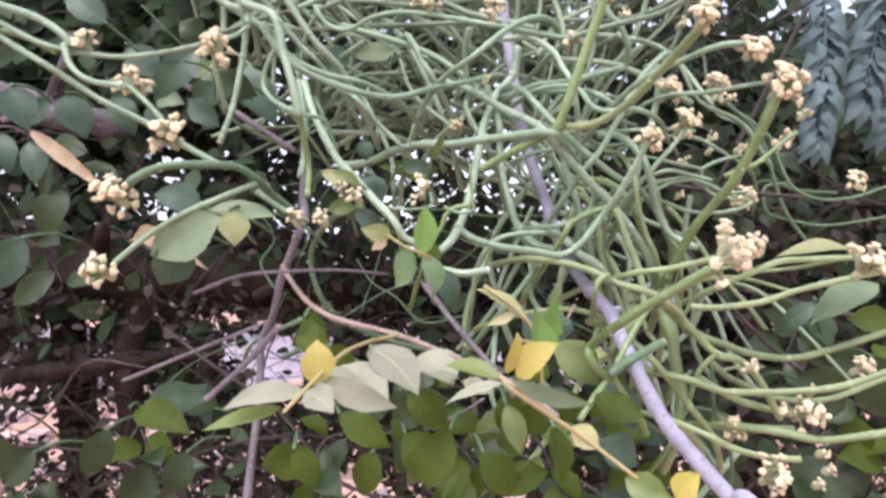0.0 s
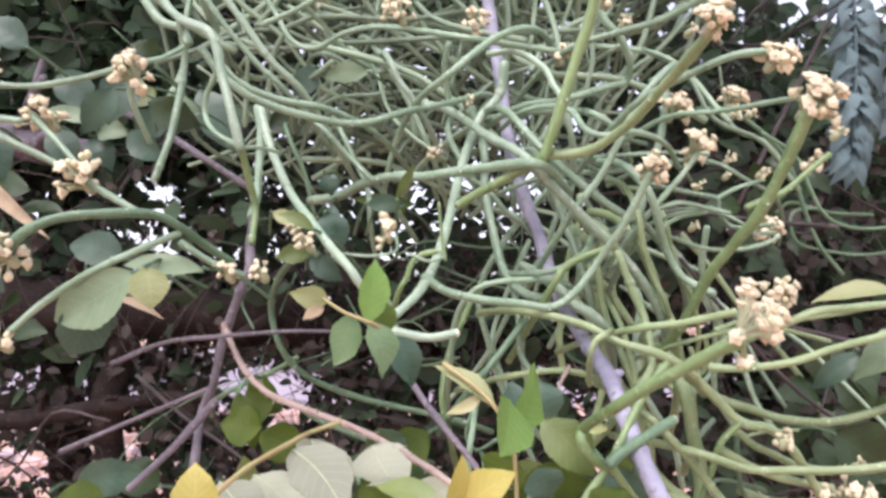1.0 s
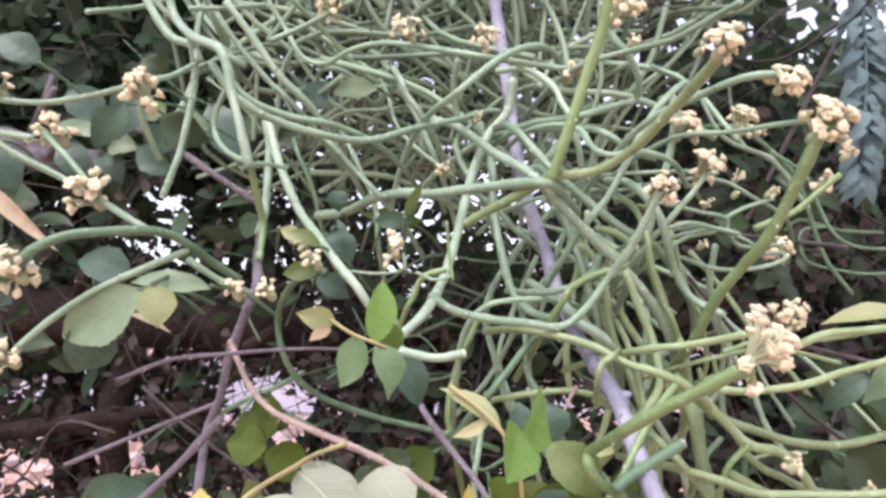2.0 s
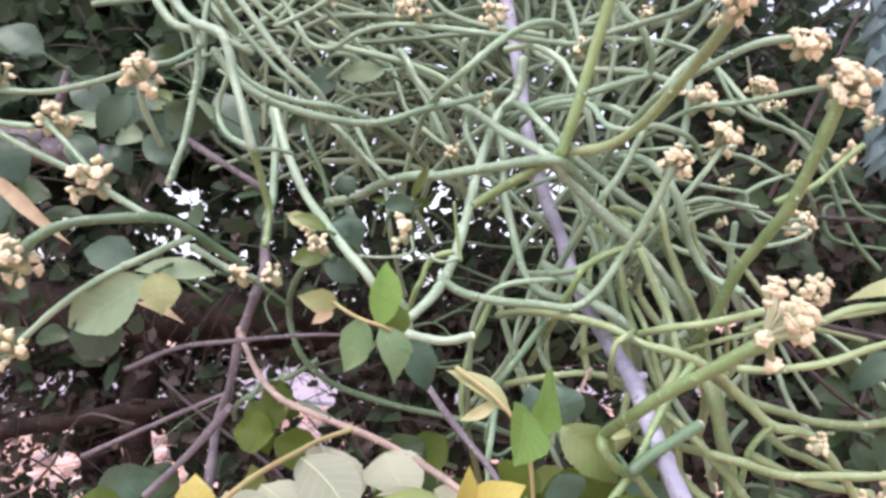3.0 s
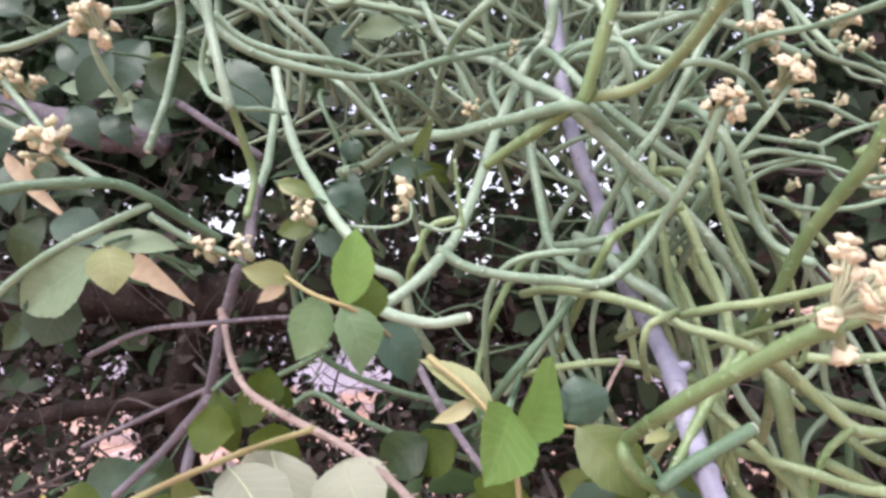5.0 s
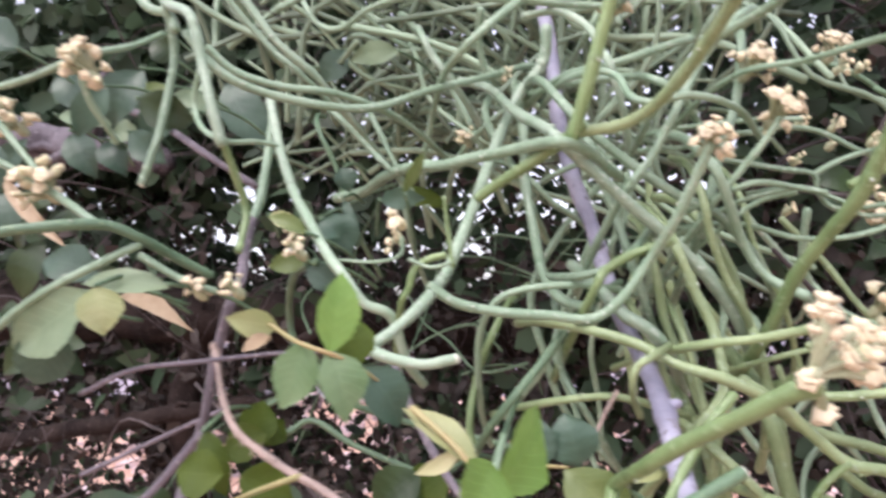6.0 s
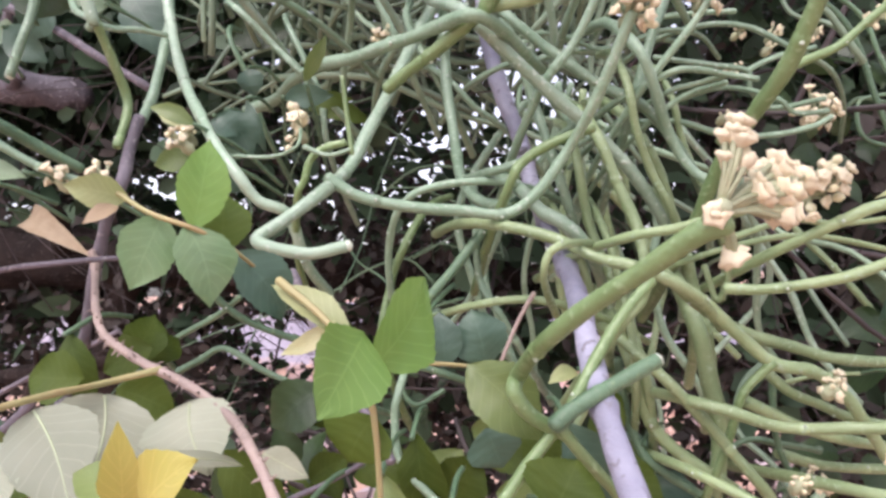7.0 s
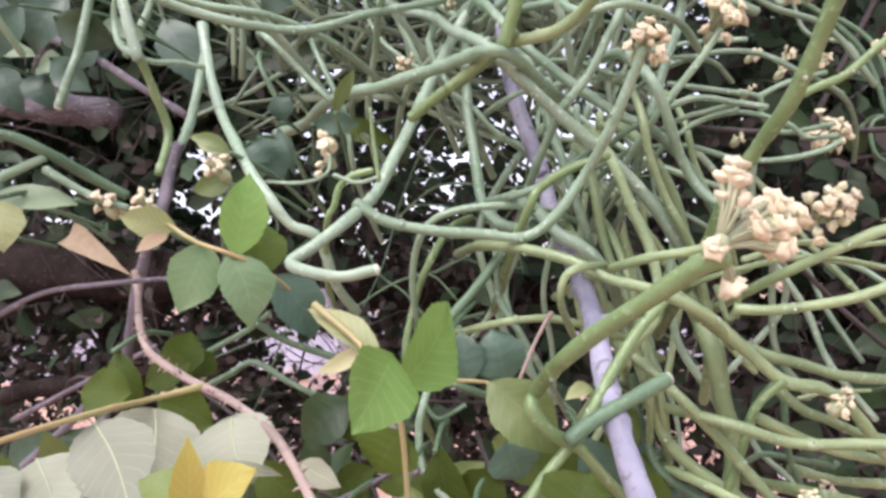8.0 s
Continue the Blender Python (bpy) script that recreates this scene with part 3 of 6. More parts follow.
# ---- bluish feathery frond ----
def frond(pts, pairs, length, label, seed):
    """A hanging frond: broad soft leaflets in pairs that arch out from the rachis and droop."""
    line = smooth_path(pts, 12)
    v, f = [], []
    tube(v, f, line, [0.0020 * (1.1 - k / len(line)) + 0.0005 for k in range(len(line))], 6)
    ob = thing("feathery_frond", v, f, M["frond"], label, "frond")
    rng = random.Random(seed)
    for k in range(pairs):
        t = (k + 1) / (pairs + 1)
        i = min(int(t * (len(line) - 1)), len(line) - 2)
        p, d = line[i], (line[i + 1] - line[i]).normalized()
        for sgn in (-1, 1):
            out = (d.cross(Vector((0.1, -1, 0.2))).normalized() * sgn * rng.uniform(0.3, 1.0) + d * rng.uniform(0.5, 1.1) + Vector((0, rng.uniform(-0.35, 0.25), rng.uniform(-0.35, 0.0)))).normalized()
            s = length * (0.7 + 0.3 * math.sin(math.pi * (0.1 + 0.8 * t))) * rng.uniform(0.75, 1.1)
            me, mid, up = leaf_mesh("leaflet", p, p + out * s, s * rng.uniform(0.26, 0.36), (rng.gauss(0.0, 0.35), -1, rng.gauss(0.3, 0.3)), M["frond"], 0.35, rng)
            part("leaflet", me, ob)
    for w in (-0.5, 0.0, 0.5):
        d = (line[-1] - line[-4]).normalized() + Vector((w, 0, 0))
        me, mid, up = leaf_mesh("leaflet", line[-1], line[-1] + d.normalized() * length * 0.9, length * 0.3, (0, -1, 0.4), M["frond"], 0.2, rng)
        part("leaflet", me, ob)
    return ob


def sprig(base, tip, width, face, kind, droop=0.08):
    """A single leaf on a thin stalk that comes out of the thicket."""
    b, t = Vector(base), Vector(tip)
    back = b + (b - t).normalized() * 0.02 + Vector((0.004, 0.05, -0.015))
    v, f = [], []
    tube(v, f, smooth_path([back, b.lerp(back, 0.5) + Vector((0, 0, 0.004)), b], 4), [0.0011] * 9, 6)
    words = {"leaf_mid": "dark green leaf", "leaf_dark": "very dark green leaf", "leaf_teal": "bluish green leaf", "leaf_pale": "pale grey-green leaf", "leaf_young": "yellow-green young leaf",
             "leaf_peach": "dry peach-coloured curled leaf", "leaf_olive": "olive-green leaf"}[kind]
    ob = thing("leaf_sprig", v, f, M["dark"], words + " on a thin stalk out of the thicket", "leaf", "single leaves")
    return leaf(ob, base, tip, width * (0.84 if kind == "leaf_teal" else 1.0), face, kind, droop)


def leafy_twig(start, end, count, size, kinds, label, seed):
    """A thin twig with pointed leaves in turn along it."""
    rng = random.Random(seed)
    a, b = Vector(start), Vector(end)
    sag = Vector((rng.uniform(-0.02, 0.02), rng.uniform(-0.02, 0.02), (b - a).length * 0.15))
    line = smooth_path([a, a.lerp(b, 0.35) + sag, a.lerp(b, 0.7) + sag * 0.8, b], 8)
    v, f = [], []
    tube(v, f, line, [0.0014 - 0.0009 * k / len(line) for k in range(len(line))], 6)
    ob = thing("leafy_twig", v, f, M["twig"], label, "plant", "leafy twigs in the hedge")
    for k in range(count):
        i = min(int((0.15 + 0.85 * k / max(1, count - 1)) * (len(line) - 1)), len(line) - 2)
        t = (line[i + 1] - line[i]).normalized()
        out = (t.cross(Vector((0, -1, 0.3))).normalized() * (1 if k % 2 else -1) + t * rng.uniform(0.2, 0.9) + Vector((rng.gauss(0, 0.3), rng.gauss(-0.1, 0.4), rng.gauss(-0.35, 0.3)))).normalized()
        s = size * rng.uniform(0.7, 1.2)
        p = line[i] + out * 0.004
        leaf(ob, p, p + out * s, s * rng.uniform(0.5, 0.68), (rng.gauss(0, 0.45), -1, rng.gauss(0.5, 0.45)), rng.choice(kinds), 0.1)
    return ob

# ---- grey woody pole of the vine ----
twig([(0.056, 0.68, 1.799), (0.056, 0.68, 1.734), (0.062, 0.675, 1.678), (0.067, 0.665, 1.633), (0.069, 0.645, 1.587), (0.077, 0.615, 1.534), (0.089, 0.605, 1.494), (0.095, 0.590, 1.463), (0.103, 0.560, 1.434), (0.109, 0.520, 1.414), (0.111, 0.474, 1.399), (0.112, 0.441, 1.38), (0.115, 0.416, 1.361), (0.121, 0.393, 1.34), (0.129, 0.366, 1.324), (0.138, 0.344, 1.31), (0.147, 0.315, 1.296), (0.235, 0.24, 1.1), (0.29, 0.24, 0.6), (0.31, 0.26, -0.05)], 0.0057, "grey", "smooth lavender-grey woody branch carrying the vine tangle", 0, 0.64, [((0.1125, 0.4740, 1.3995), (0.9, -0.4, 0.4)), ((0.0884, 0.5655, 1.4800), (0.8, -0.5, 0.2))])

# ---- succulent vine shoots ----
vine("olive", [(0.078, 0.475, 1.523), (0.087, 0.467, 1.548), (0.096, 0.460, 1.575), (0.105, 0.452, 1.601), (0.108, 0.445, 1.617), (0.112, 0.443, 1.641)], 0.0038)
vine("olive", [(0.083, 0.477, 1.530), (0.078, 0.480, 1.526), (0.056, 0.495, 1.516), (0.039, 0.505, 1.509), (0.028, 0.510, 1.503)], 0.0036)
vine("pale", [(0.066, 0.606, 1.632), (0.062, 0.608, 1.608), (0.046, 0.603, 1.587), (0.036, 0.585, 1.560), (0.029, 0.557, 1.531), (0.024, 0.529, 1.504), (0.019, 0.506, 1.482), (0.013, 0.491, 1.463), (0.006, 0.462, 1.447), (-0.004, 0.448, 1.436), (-0.011, 0.442, 1.429), (0.011, 0.433, 1.423), (0.027, 0.432, 1.425)], 0.0048, True, 0.60)
vine("pale", [(0.001, 0.636, 1.611), (0.024, 0.619, 1.598), (0.048, 0.535, 1.555), (0.067, 0.498, 1.533), (0.083, 0.496, 1.515), (0.104, 0.505, 1.495), (0.126, 0.514, 1.475), (0.144, 0.522, 1.454), (0.159, 0.536, 1.430), (0.171, 0.569, 1.406), (0.180, 0.618, 1.383)], 0.0040)
vine("vine", [(-0.132, 0.498, 1.606), (-0.118, 0.501, 1.587), (-0.098, 0.509, 1.574), (-0.064, 0.525, 1.566), (-0.037, 0.548, 1.569), (-0.008, 0.571, 1.584), (0.024, 0.599, 1.599), (0.052, 0.639, 1.618), (0.066, 0.680, 1.623), (0.077, 0.735, 1.622)], 0.0033)
vine("vine", [(-0.125, 0.509, 1.601), (-0.112, 0.517, 1.588), (-0.088, 0.527, 1.580), (-0.061, 0.546, 1.579), (-0.038, 0.578, 1.575), (-0.023, 0.620, 1.568), (-0.011, 0.676, 1.558)], 0.0030)
vine("vine", [(-0.092, 0.633, 1.531), (-0.064, 0.610, 1.530), (-0.040, 0.582, 1.534), (-0.016, 0.557, 1.533), (0.006, 0.536, 1.528), (0.025, 0.520, 1.527), (0.042, 0.507, 1.526), (0.058, 0.489, 1.524), (0.073, 0.470, 1.520), (0.085, 0.492, 1.520), (0.102, 0.535, 1.514)], 0.0047, False, 0.75)
vine("pale", [(-0.116, 0.574, 1.590), (-0.107, 0.563, 1.564), (-0.095, 0.546, 1.540), (-0.081, 0.529, 1.516), (-0.064, 0.508, 1.496), (-0.048, 0.489, 1.477), (-0.035, 0.479, 1.463), (-0.026, 0.482, 1.450), (-0.014, 0.487, 1.443), (-0.010, 0.499, 1.421), (-0.006, 0.520, 1.407)], 0.0039, False, 0.78)
vine("vine", [(0.041, 0.641, 1.607), (0.048, 0.594, 1.559), (0.048, 0.591, 1.539), (0.049, 0.584, 1.520), (0.052, 0.575, 1.500), (0.055, 0.562, 1.481), (0.059, 0.543, 1.463), (0.069, 0.521, 1.449), (0.083, 0.508, 1.444)], 0.0042, False, 0.82)
vine("vine", [(0.008, 0.474, 1.457), (0.022, 0.476, 1.448), (0.044, 0.482, 1.443), (0.064, 0.487, 1.441), (0.083, 0.490, 1.439), (0.097, 0.490, 1.448), (0.111, 0.490, 1.466), (0.121, 0.477, 1.481), (0.129, 0.468, 1.497), (0.136, 0.461, 1.512)], 0.0032)
vine("vine", [(0.017, 0.615, 1.358), (0.019, 0.565, 1.383), (0.022, 0.531, 1.409), (0.025, 0.518, 1.430), (0.033, 0.507, 1.446), (0.047, 0.504, 1.454), (0.075, 0.508, 1.456), (0.099, 0.534, 1.453), (0.119, 0.577, 1.447)], 0.0024)
vine("moss", [(0.041, 0.568, 1.437), (0.058, 0.521, 1.438), (0.080, 0.491, 1.434), (0.102, 0.483, 1.427), (0.118, 0.474, 1.418), (0.136, 0.466, 1.412), (0.158, 0.479, 1.400), (0.175, 0.512, 1.385)], 0.0028)
vine("olive", [(0.136, 0.346, 1.421), (0.130, 0.349, 1.419), (0.119, 0.360, 1.411), (0.105, 0.375, 1.401), (0.094, 0.389, 1.391), (0.087, 0.416, 1.380), (0.085, 0.414, 1.374), (0.090, 0.417, 1.366), (0.100, 0.422, 1.359)], 0.0032)
vine("dark", [(0.097, 0.414, 1.363), (0.104, 0.417, 1.368), (0.119, 0.424, 1.375), (0.133, 0.431, 1.381)], 0.0036, True)
vine("olive", [(0.135, 0.445, 1.408), (0.124, 0.439, 1.397), (0.113, 0.433, 1.382), (0.106, 0.428, 1.371), (0.099, 0.422, 1.362), (0.088, 0.416, 1.350), (0.078, 0.410, 1.338)], 0.0025)
vine("olive", [(0.099, 0.417, 1.362), (0.108, 0.424, 1.349), (0.118, 0.431, 1.336), (0.124, 0.437, 1.325)], 0.0024)
vine("olive", [(0.207, 0.418, 1.535), (0.203, 0.421, 1.529), (0.197, 0.433, 1.509), (0.189, 0.451, 1.485), (0.181, 0.467, 1.471), (0.172, 0.484, 1.455), (0.164, 0.506, 1.430), (0.158, 0.544, 1.408), (0.153, 0.597, 1.385)], 0.0038)
vine("vine", [(0.127, 0.561, 1.541), (0.134, 0.524, 1.531), (0.144, 0.505, 1.512), (0.150, 0.507, 1.498), (0.159, 0.521, 1.475), (0.170, 0.524, 1.457), (0.186, 0.516, 1.446)], 0.0034)
vine("moss", [(0.079, 0.482, 1.527), (0.103, 0.471, 1.527), (0.119, 0.446, 1.533), (0.132, 0.415, 1.545), (0.137, 0.374, 1.550), (0.137, 0.354, 1.551)], 0.0031)
vine("vine", [(0.109, 0.589, 1.529), (0.118, 0.532, 1.542), (0.130, 0.489, 1.554), (0.141, 0.469, 1.560), (0.154, 0.450, 1.562), (0.169, 0.425, 1.563), (0.185, 0.416, 1.562)], 0.0027)
vine("vine", [(0.134, 0.600, 1.549), (0.146, 0.543, 1.554), (0.160, 0.501, 1.555), (0.180, 0.473, 1.549), (0.192, 0.444, 1.544), (0.199, 0.420, 1.539)], 0.0020)
vine("vine", [(-0.143, 0.655, 1.725), (-0.129, 0.658, 1.703), (-0.112, 0.652, 1.674), (-0.090, 0.645, 1.664), (-0.065, 0.635, 1.672), (-0.035, 0.622, 1.671), (0.004, 0.582, 1.649), (0.034, 0.555, 1.632), (0.074, 0.568, 1.630), (0.104, 0.576, 1.628)], 0.0030)
vine("vine", [(0.109, 0.634, 1.649), (0.094, 0.587, 1.647), (0.074, 0.557, 1.638), (0.051, 0.547, 1.624), (0.022, 0.534, 1.596), (-0.001, 0.578, 1.593), (-0.020, 0.638, 1.585), (-0.032, 0.661, 1.558), (-0.040, 0.698, 1.536), (-0.046, 0.750, 1.513)], 0.0033)
vine("vine", [(0.023, 0.603, 1.648), (0.019, 0.615, 1.630), (0.023, 0.631, 1.601), (0.021, 0.621, 1.581), (0.029, 0.604, 1.558), (0.038, 0.597, 1.541), (0.049, 0.609, 1.517), (0.058, 0.642, 1.492)], 0.0033)
vine("vine", [(0.129, 0.557, 1.660), (0.135, 0.560, 1.644), (0.146, 0.562, 1.632), (0.155, 0.574, 1.618), (0.154, 0.585, 1.607), (0.139, 0.575, 1.600), (0.105, 0.565, 1.588), (0.075, 0.583, 1.589), (0.053, 0.618, 1.585), (0.036, 0.668, 1.578)], 0.0034)
vine("vine", [(0.076, 0.648, 1.613), (0.093, 0.597, 1.621), (0.114, 0.561, 1.626), (0.141, 0.542, 1.627), (0.166, 0.523, 1.627), (0.183, 0.504, 1.631), (0.196, 0.484, 1.633)], 0.0028)
vine("vine", [(0.060, 0.612, 1.579), (0.074, 0.561, 1.578), (0.092, 0.526, 1.571), (0.103, 0.517, 1.564), (0.107, 0.499, 1.548), (0.116, 0.490, 1.541), (0.135, 0.491, 1.543), (0.160, 0.514, 1.541), (0.180, 0.555, 1.535)], 0.0026)
vine("pale", [(0.052, 0.577, 1.628), (0.074, 0.568, 1.625), (0.091, 0.561, 1.610), (0.096, 0.553, 1.595), (0.101, 0.545, 1.581), (0.108, 0.555, 1.556), (0.113, 0.585, 1.532)], 0.0032)
vine("vine", [(-0.030, 0.745, 1.541), (-0.015, 0.695, 1.558), (0.004, 0.661, 1.572), (0.038, 0.641, 1.591), (0.068, 0.612, 1.592), (0.112, 0.585, 1.586), (0.129, 0.567, 1.576), (0.145, 0.572, 1.564), (0.158, 0.598, 1.549)], 0.0033)
vine("vine", [(0.045, 0.640, 1.596), (0.054, 0.589, 1.590), (0.064, 0.554, 1.576), (0.084, 0.528, 1.543), (0.105, 0.527, 1.522), (0.129, 0.526, 1.502), (0.151, 0.529, 1.489), (0.171, 0.543, 1.466), (0.187, 0.575, 1.445), (0.199, 0.623, 1.424)], 0.0035)
vine("vine", [(0.077, 0.609, 1.562), (0.082, 0.566, 1.551), (0.089, 0.540, 1.531), (0.098, 0.535, 1.496), (0.104, 0.528, 1.473), (0.112, 0.532, 1.444), (0.120, 0.557, 1.416), (0.125, 0.600, 1.389)], 0.0033)
vine("vine", [(0.196, 0.602, 1.614), (0.183, 0.556, 1.608), (0.167, 0.527, 1.594), (0.148, 0.519, 1.573), (0.129, 0.511, 1.540), (0.117, 0.513, 1.519), (0.103, 0.514, 1.502), (0.088, 0.538, 1.478), (0.076, 0.579, 1.454)], 0.0030)
vine("vine", [(0.179, 0.606, 1.614), (0.176, 0.568, 1.602), (0.172, 0.549, 1.582), (0.168, 0.552, 1.555), (0.158, 0.544, 1.530), (0.146, 0.538, 1.495), (0.138, 0.555, 1.468), (0.131, 0.592, 1.442)], 0.0034)
vine("vine", [(0.085, 0.666, 1.540), (0.105, 0.620, 1.547), (0.128, 0.591, 1.551), (0.155, 0.582, 1.551), (0.185, 0.574, 1.550), (0.205, 0.565, 1.546)], 0.0020)
vine("vine", [(0.116, 0.592, 1.448), (0.129, 0.547, 1.470), (0.145, 0.518, 1.493), (0.156, 0.513, 1.506), (0.169, 0.509, 1.521), (0.178, 0.508, 1.533)], 0.0024)
vine("vine", [(0.164, 0.575, 1.528), (0.193, 0.568, 1.519), (0.210, 0.569, 1.515), (0.212, 0.571, 1.505), (0.222, 0.572, 1.495), (0.242, 0.554, 1.494)], 0.0020)
vine("vine", [(0.210, 0.569, 1.515), (0.228, 0.579, 1.524), (0.257, 0.600, 1.534)], 0.0020)
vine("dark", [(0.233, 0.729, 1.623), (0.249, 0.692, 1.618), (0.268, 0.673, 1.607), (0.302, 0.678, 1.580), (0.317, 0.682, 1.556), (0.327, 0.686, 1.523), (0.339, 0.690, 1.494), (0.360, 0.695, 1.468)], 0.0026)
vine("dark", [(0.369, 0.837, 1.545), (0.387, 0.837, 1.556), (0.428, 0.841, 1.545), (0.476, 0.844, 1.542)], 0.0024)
vine("moss", [(0.111, 0.586, 1.498), (0.114, 0.548, 1.486), (0.117, 0.530, 1.466), (0.121, 0.533, 1.437), (0.130, 0.527, 1.409), (0.138, 0.521, 1.382), (0.141, 0.513, 1.363), (0.145, 0.526, 1.336), (0.148, 0.558, 1.310)], 0.0028)
vine("moss", [(0.111, 0.574, 1.505), (0.117, 0.532, 1.494), (0.125, 0.509, 1.474), (0.133, 0.507, 1.450), (0.140, 0.505, 1.430), (0.141, 0.498, 1.404), (0.128, 0.489, 1.389), (0.114, 0.501, 1.368), (0.102, 0.532, 1.346)], 0.0030)
vine("moss", [(0.095, 0.569, 1.410), (0.112, 0.519, 1.420), (0.133, 0.485, 1.426), (0.150, 0.475, 1.428), (0.165, 0.466, 1.431), (0.176, 0.456, 1.434)], 0.0025)
vine("moss", [(0.129, 0.615, 1.515), (0.138, 0.578, 1.505), (0.149, 0.559, 1.487), (0.162, 0.563, 1.460), (0.169, 0.567, 1.429), (0.174, 0.561, 1.400), (0.177, 0.578, 1.371), (0.180, 0.614, 1.344)], 0.0035)
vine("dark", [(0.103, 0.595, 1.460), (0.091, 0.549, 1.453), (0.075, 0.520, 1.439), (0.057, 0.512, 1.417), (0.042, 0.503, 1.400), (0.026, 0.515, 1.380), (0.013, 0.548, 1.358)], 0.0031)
vine("vine", [(0.062, 0.587, 1.464), (0.064, 0.549, 1.453), (0.066, 0.531, 1.432), (0.067, 0.533, 1.410), (0.078, 0.526, 1.391), (0.090, 0.541, 1.366), (0.100, 0.575, 1.342)], 0.0025)
vine("olive", [(0.047, 0.597, 1.461), (0.039, 0.558, 1.451), (0.030, 0.538, 1.432), (0.021, 0.540, 1.412), (0.016, 0.533, 1.384), (0.020, 0.536, 1.362), (0.024, 0.561, 1.334), (0.028, 0.604, 1.307)], 0.0025)
vine("moss", [(0.025, 0.564, 1.385), (0.045, 0.525, 1.394), (0.070, 0.504, 1.400), (0.091, 0.505, 1.401), (0.108, 0.507, 1.397), (0.132, 0.531, 1.387), (0.152, 0.573, 1.374)], 0.0022)
vine("olive", [(-0.026, 0.554, 1.400), (-0.017, 0.507, 1.424), (-0.006, 0.475, 1.448), (-0.001, 0.471, 1.456), (0.002, 0.470, 1.464), (0.008, 0.471, 1.469), (0.017, 0.472, 1.471)], 0.0020)
vine("olive", [(0.021, 0.467, 1.465), (0.019, 0.468, 1.483), (0.018, 0.467, 1.498)], 0.0012)
vine("vine", [(0.001, 0.465, 1.469), (0.011, 0.466, 1.465), (0.021, 0.467, 1.467)], 0.0013)
vine("vine", [(-0.043, 0.494, 1.473), (-0.023, 0.492, 1.471), (-0.008, 0.483, 1.473), (-0.009, 0.493, 1.483)], 0.0011)
vine("vine", [(0.041, 0.562, 1.395), (0.038, 0.515, 1.385), (0.034, 0.484, 1.366), (0.032, 0.480, 1.353), (0.035, 0.476, 1.336), (0.051, 0.468, 1.322)], 0.0023)
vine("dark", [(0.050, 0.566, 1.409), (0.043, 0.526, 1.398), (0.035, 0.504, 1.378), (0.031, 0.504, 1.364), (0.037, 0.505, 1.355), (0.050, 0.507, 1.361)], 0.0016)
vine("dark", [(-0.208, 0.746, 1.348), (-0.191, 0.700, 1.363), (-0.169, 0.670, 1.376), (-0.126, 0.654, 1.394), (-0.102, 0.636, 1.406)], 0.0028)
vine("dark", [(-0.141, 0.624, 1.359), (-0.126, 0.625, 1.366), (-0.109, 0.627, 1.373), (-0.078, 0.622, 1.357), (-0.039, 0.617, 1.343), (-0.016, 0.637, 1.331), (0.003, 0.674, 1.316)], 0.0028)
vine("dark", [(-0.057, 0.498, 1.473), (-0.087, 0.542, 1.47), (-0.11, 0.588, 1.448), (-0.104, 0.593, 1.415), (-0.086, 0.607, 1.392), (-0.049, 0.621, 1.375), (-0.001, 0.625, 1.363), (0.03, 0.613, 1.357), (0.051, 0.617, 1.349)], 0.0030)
vine("moss", [(0.147, 0.486, 1.410), (0.161, 0.499, 1.398), (0.173, 0.506, 1.389), (0.188, 0.513, 1.381), (0.207, 0.521, 1.375), (0.229, 0.529, 1.368), (0.266, 0.544, 1.364), (0.299, 0.550, 1.370), (0.345, 0.554, 1.383), (0.386, 0.553, 1.392)], 0.0031)
vine("moss", [(0.149, 0.487, 1.408), (0.164, 0.494, 1.397), (0.180, 0.502, 1.382), (0.195, 0.507, 1.369), (0.212, 0.512, 1.365), (0.227, 0.520, 1.354), (0.239, 0.527, 1.338), (0.251, 0.535, 1.320)], 0.0033)
vine("moss", [(0.198, 0.526, 1.362), (0.208, 0.527, 1.353), (0.223, 0.535, 1.346), (0.240, 0.542, 1.338), (0.270, 0.557, 1.331), (0.302, 0.558, 1.332), (0.351, 0.567, 1.347), (0.388, 0.566, 1.360)], 0.0027)
vine("moss", [(0.184, 0.514, 1.352), (0.212, 0.529, 1.337), (0.235, 0.537, 1.329), (0.267, 0.552, 1.321)], 0.0030)
vine("olive", [(0.194, 0.505, 1.370), (0.181, 0.506, 1.357), (0.175, 0.510, 1.337), (0.165, 0.514, 1.311), (0.157, 0.540, 1.283), (0.150, 0.583, 1.257)], 0.0024)
vine("moss", [(0.113, 0.554, 1.392), (0.126, 0.517, 1.385), (0.142, 0.498, 1.370), (0.161, 0.501, 1.349), (0.175, 0.504, 1.331), (0.189, 0.507, 1.313), (0.204, 0.532, 1.289), (0.217, 0.574, 1.266)], 0.0029)
vine("moss", [(0.159, 0.584, 1.418), (0.163, 0.546, 1.407), (0.167, 0.525, 1.386), (0.172, 0.527, 1.359), (0.176, 0.529, 1.335), (0.171, 0.530, 1.306), (0.167, 0.553, 1.277), (0.164, 0.593, 1.249)], 0.0049)
vine("moss", [(0.124, 0.575, 1.404), (0.129, 0.537, 1.392), (0.135, 0.517, 1.372), (0.142, 0.519, 1.345), (0.154, 0.522, 1.329), (0.177, 0.525, 1.312), (0.197, 0.551, 1.294), (0.213, 0.593, 1.274)], 0.0034)
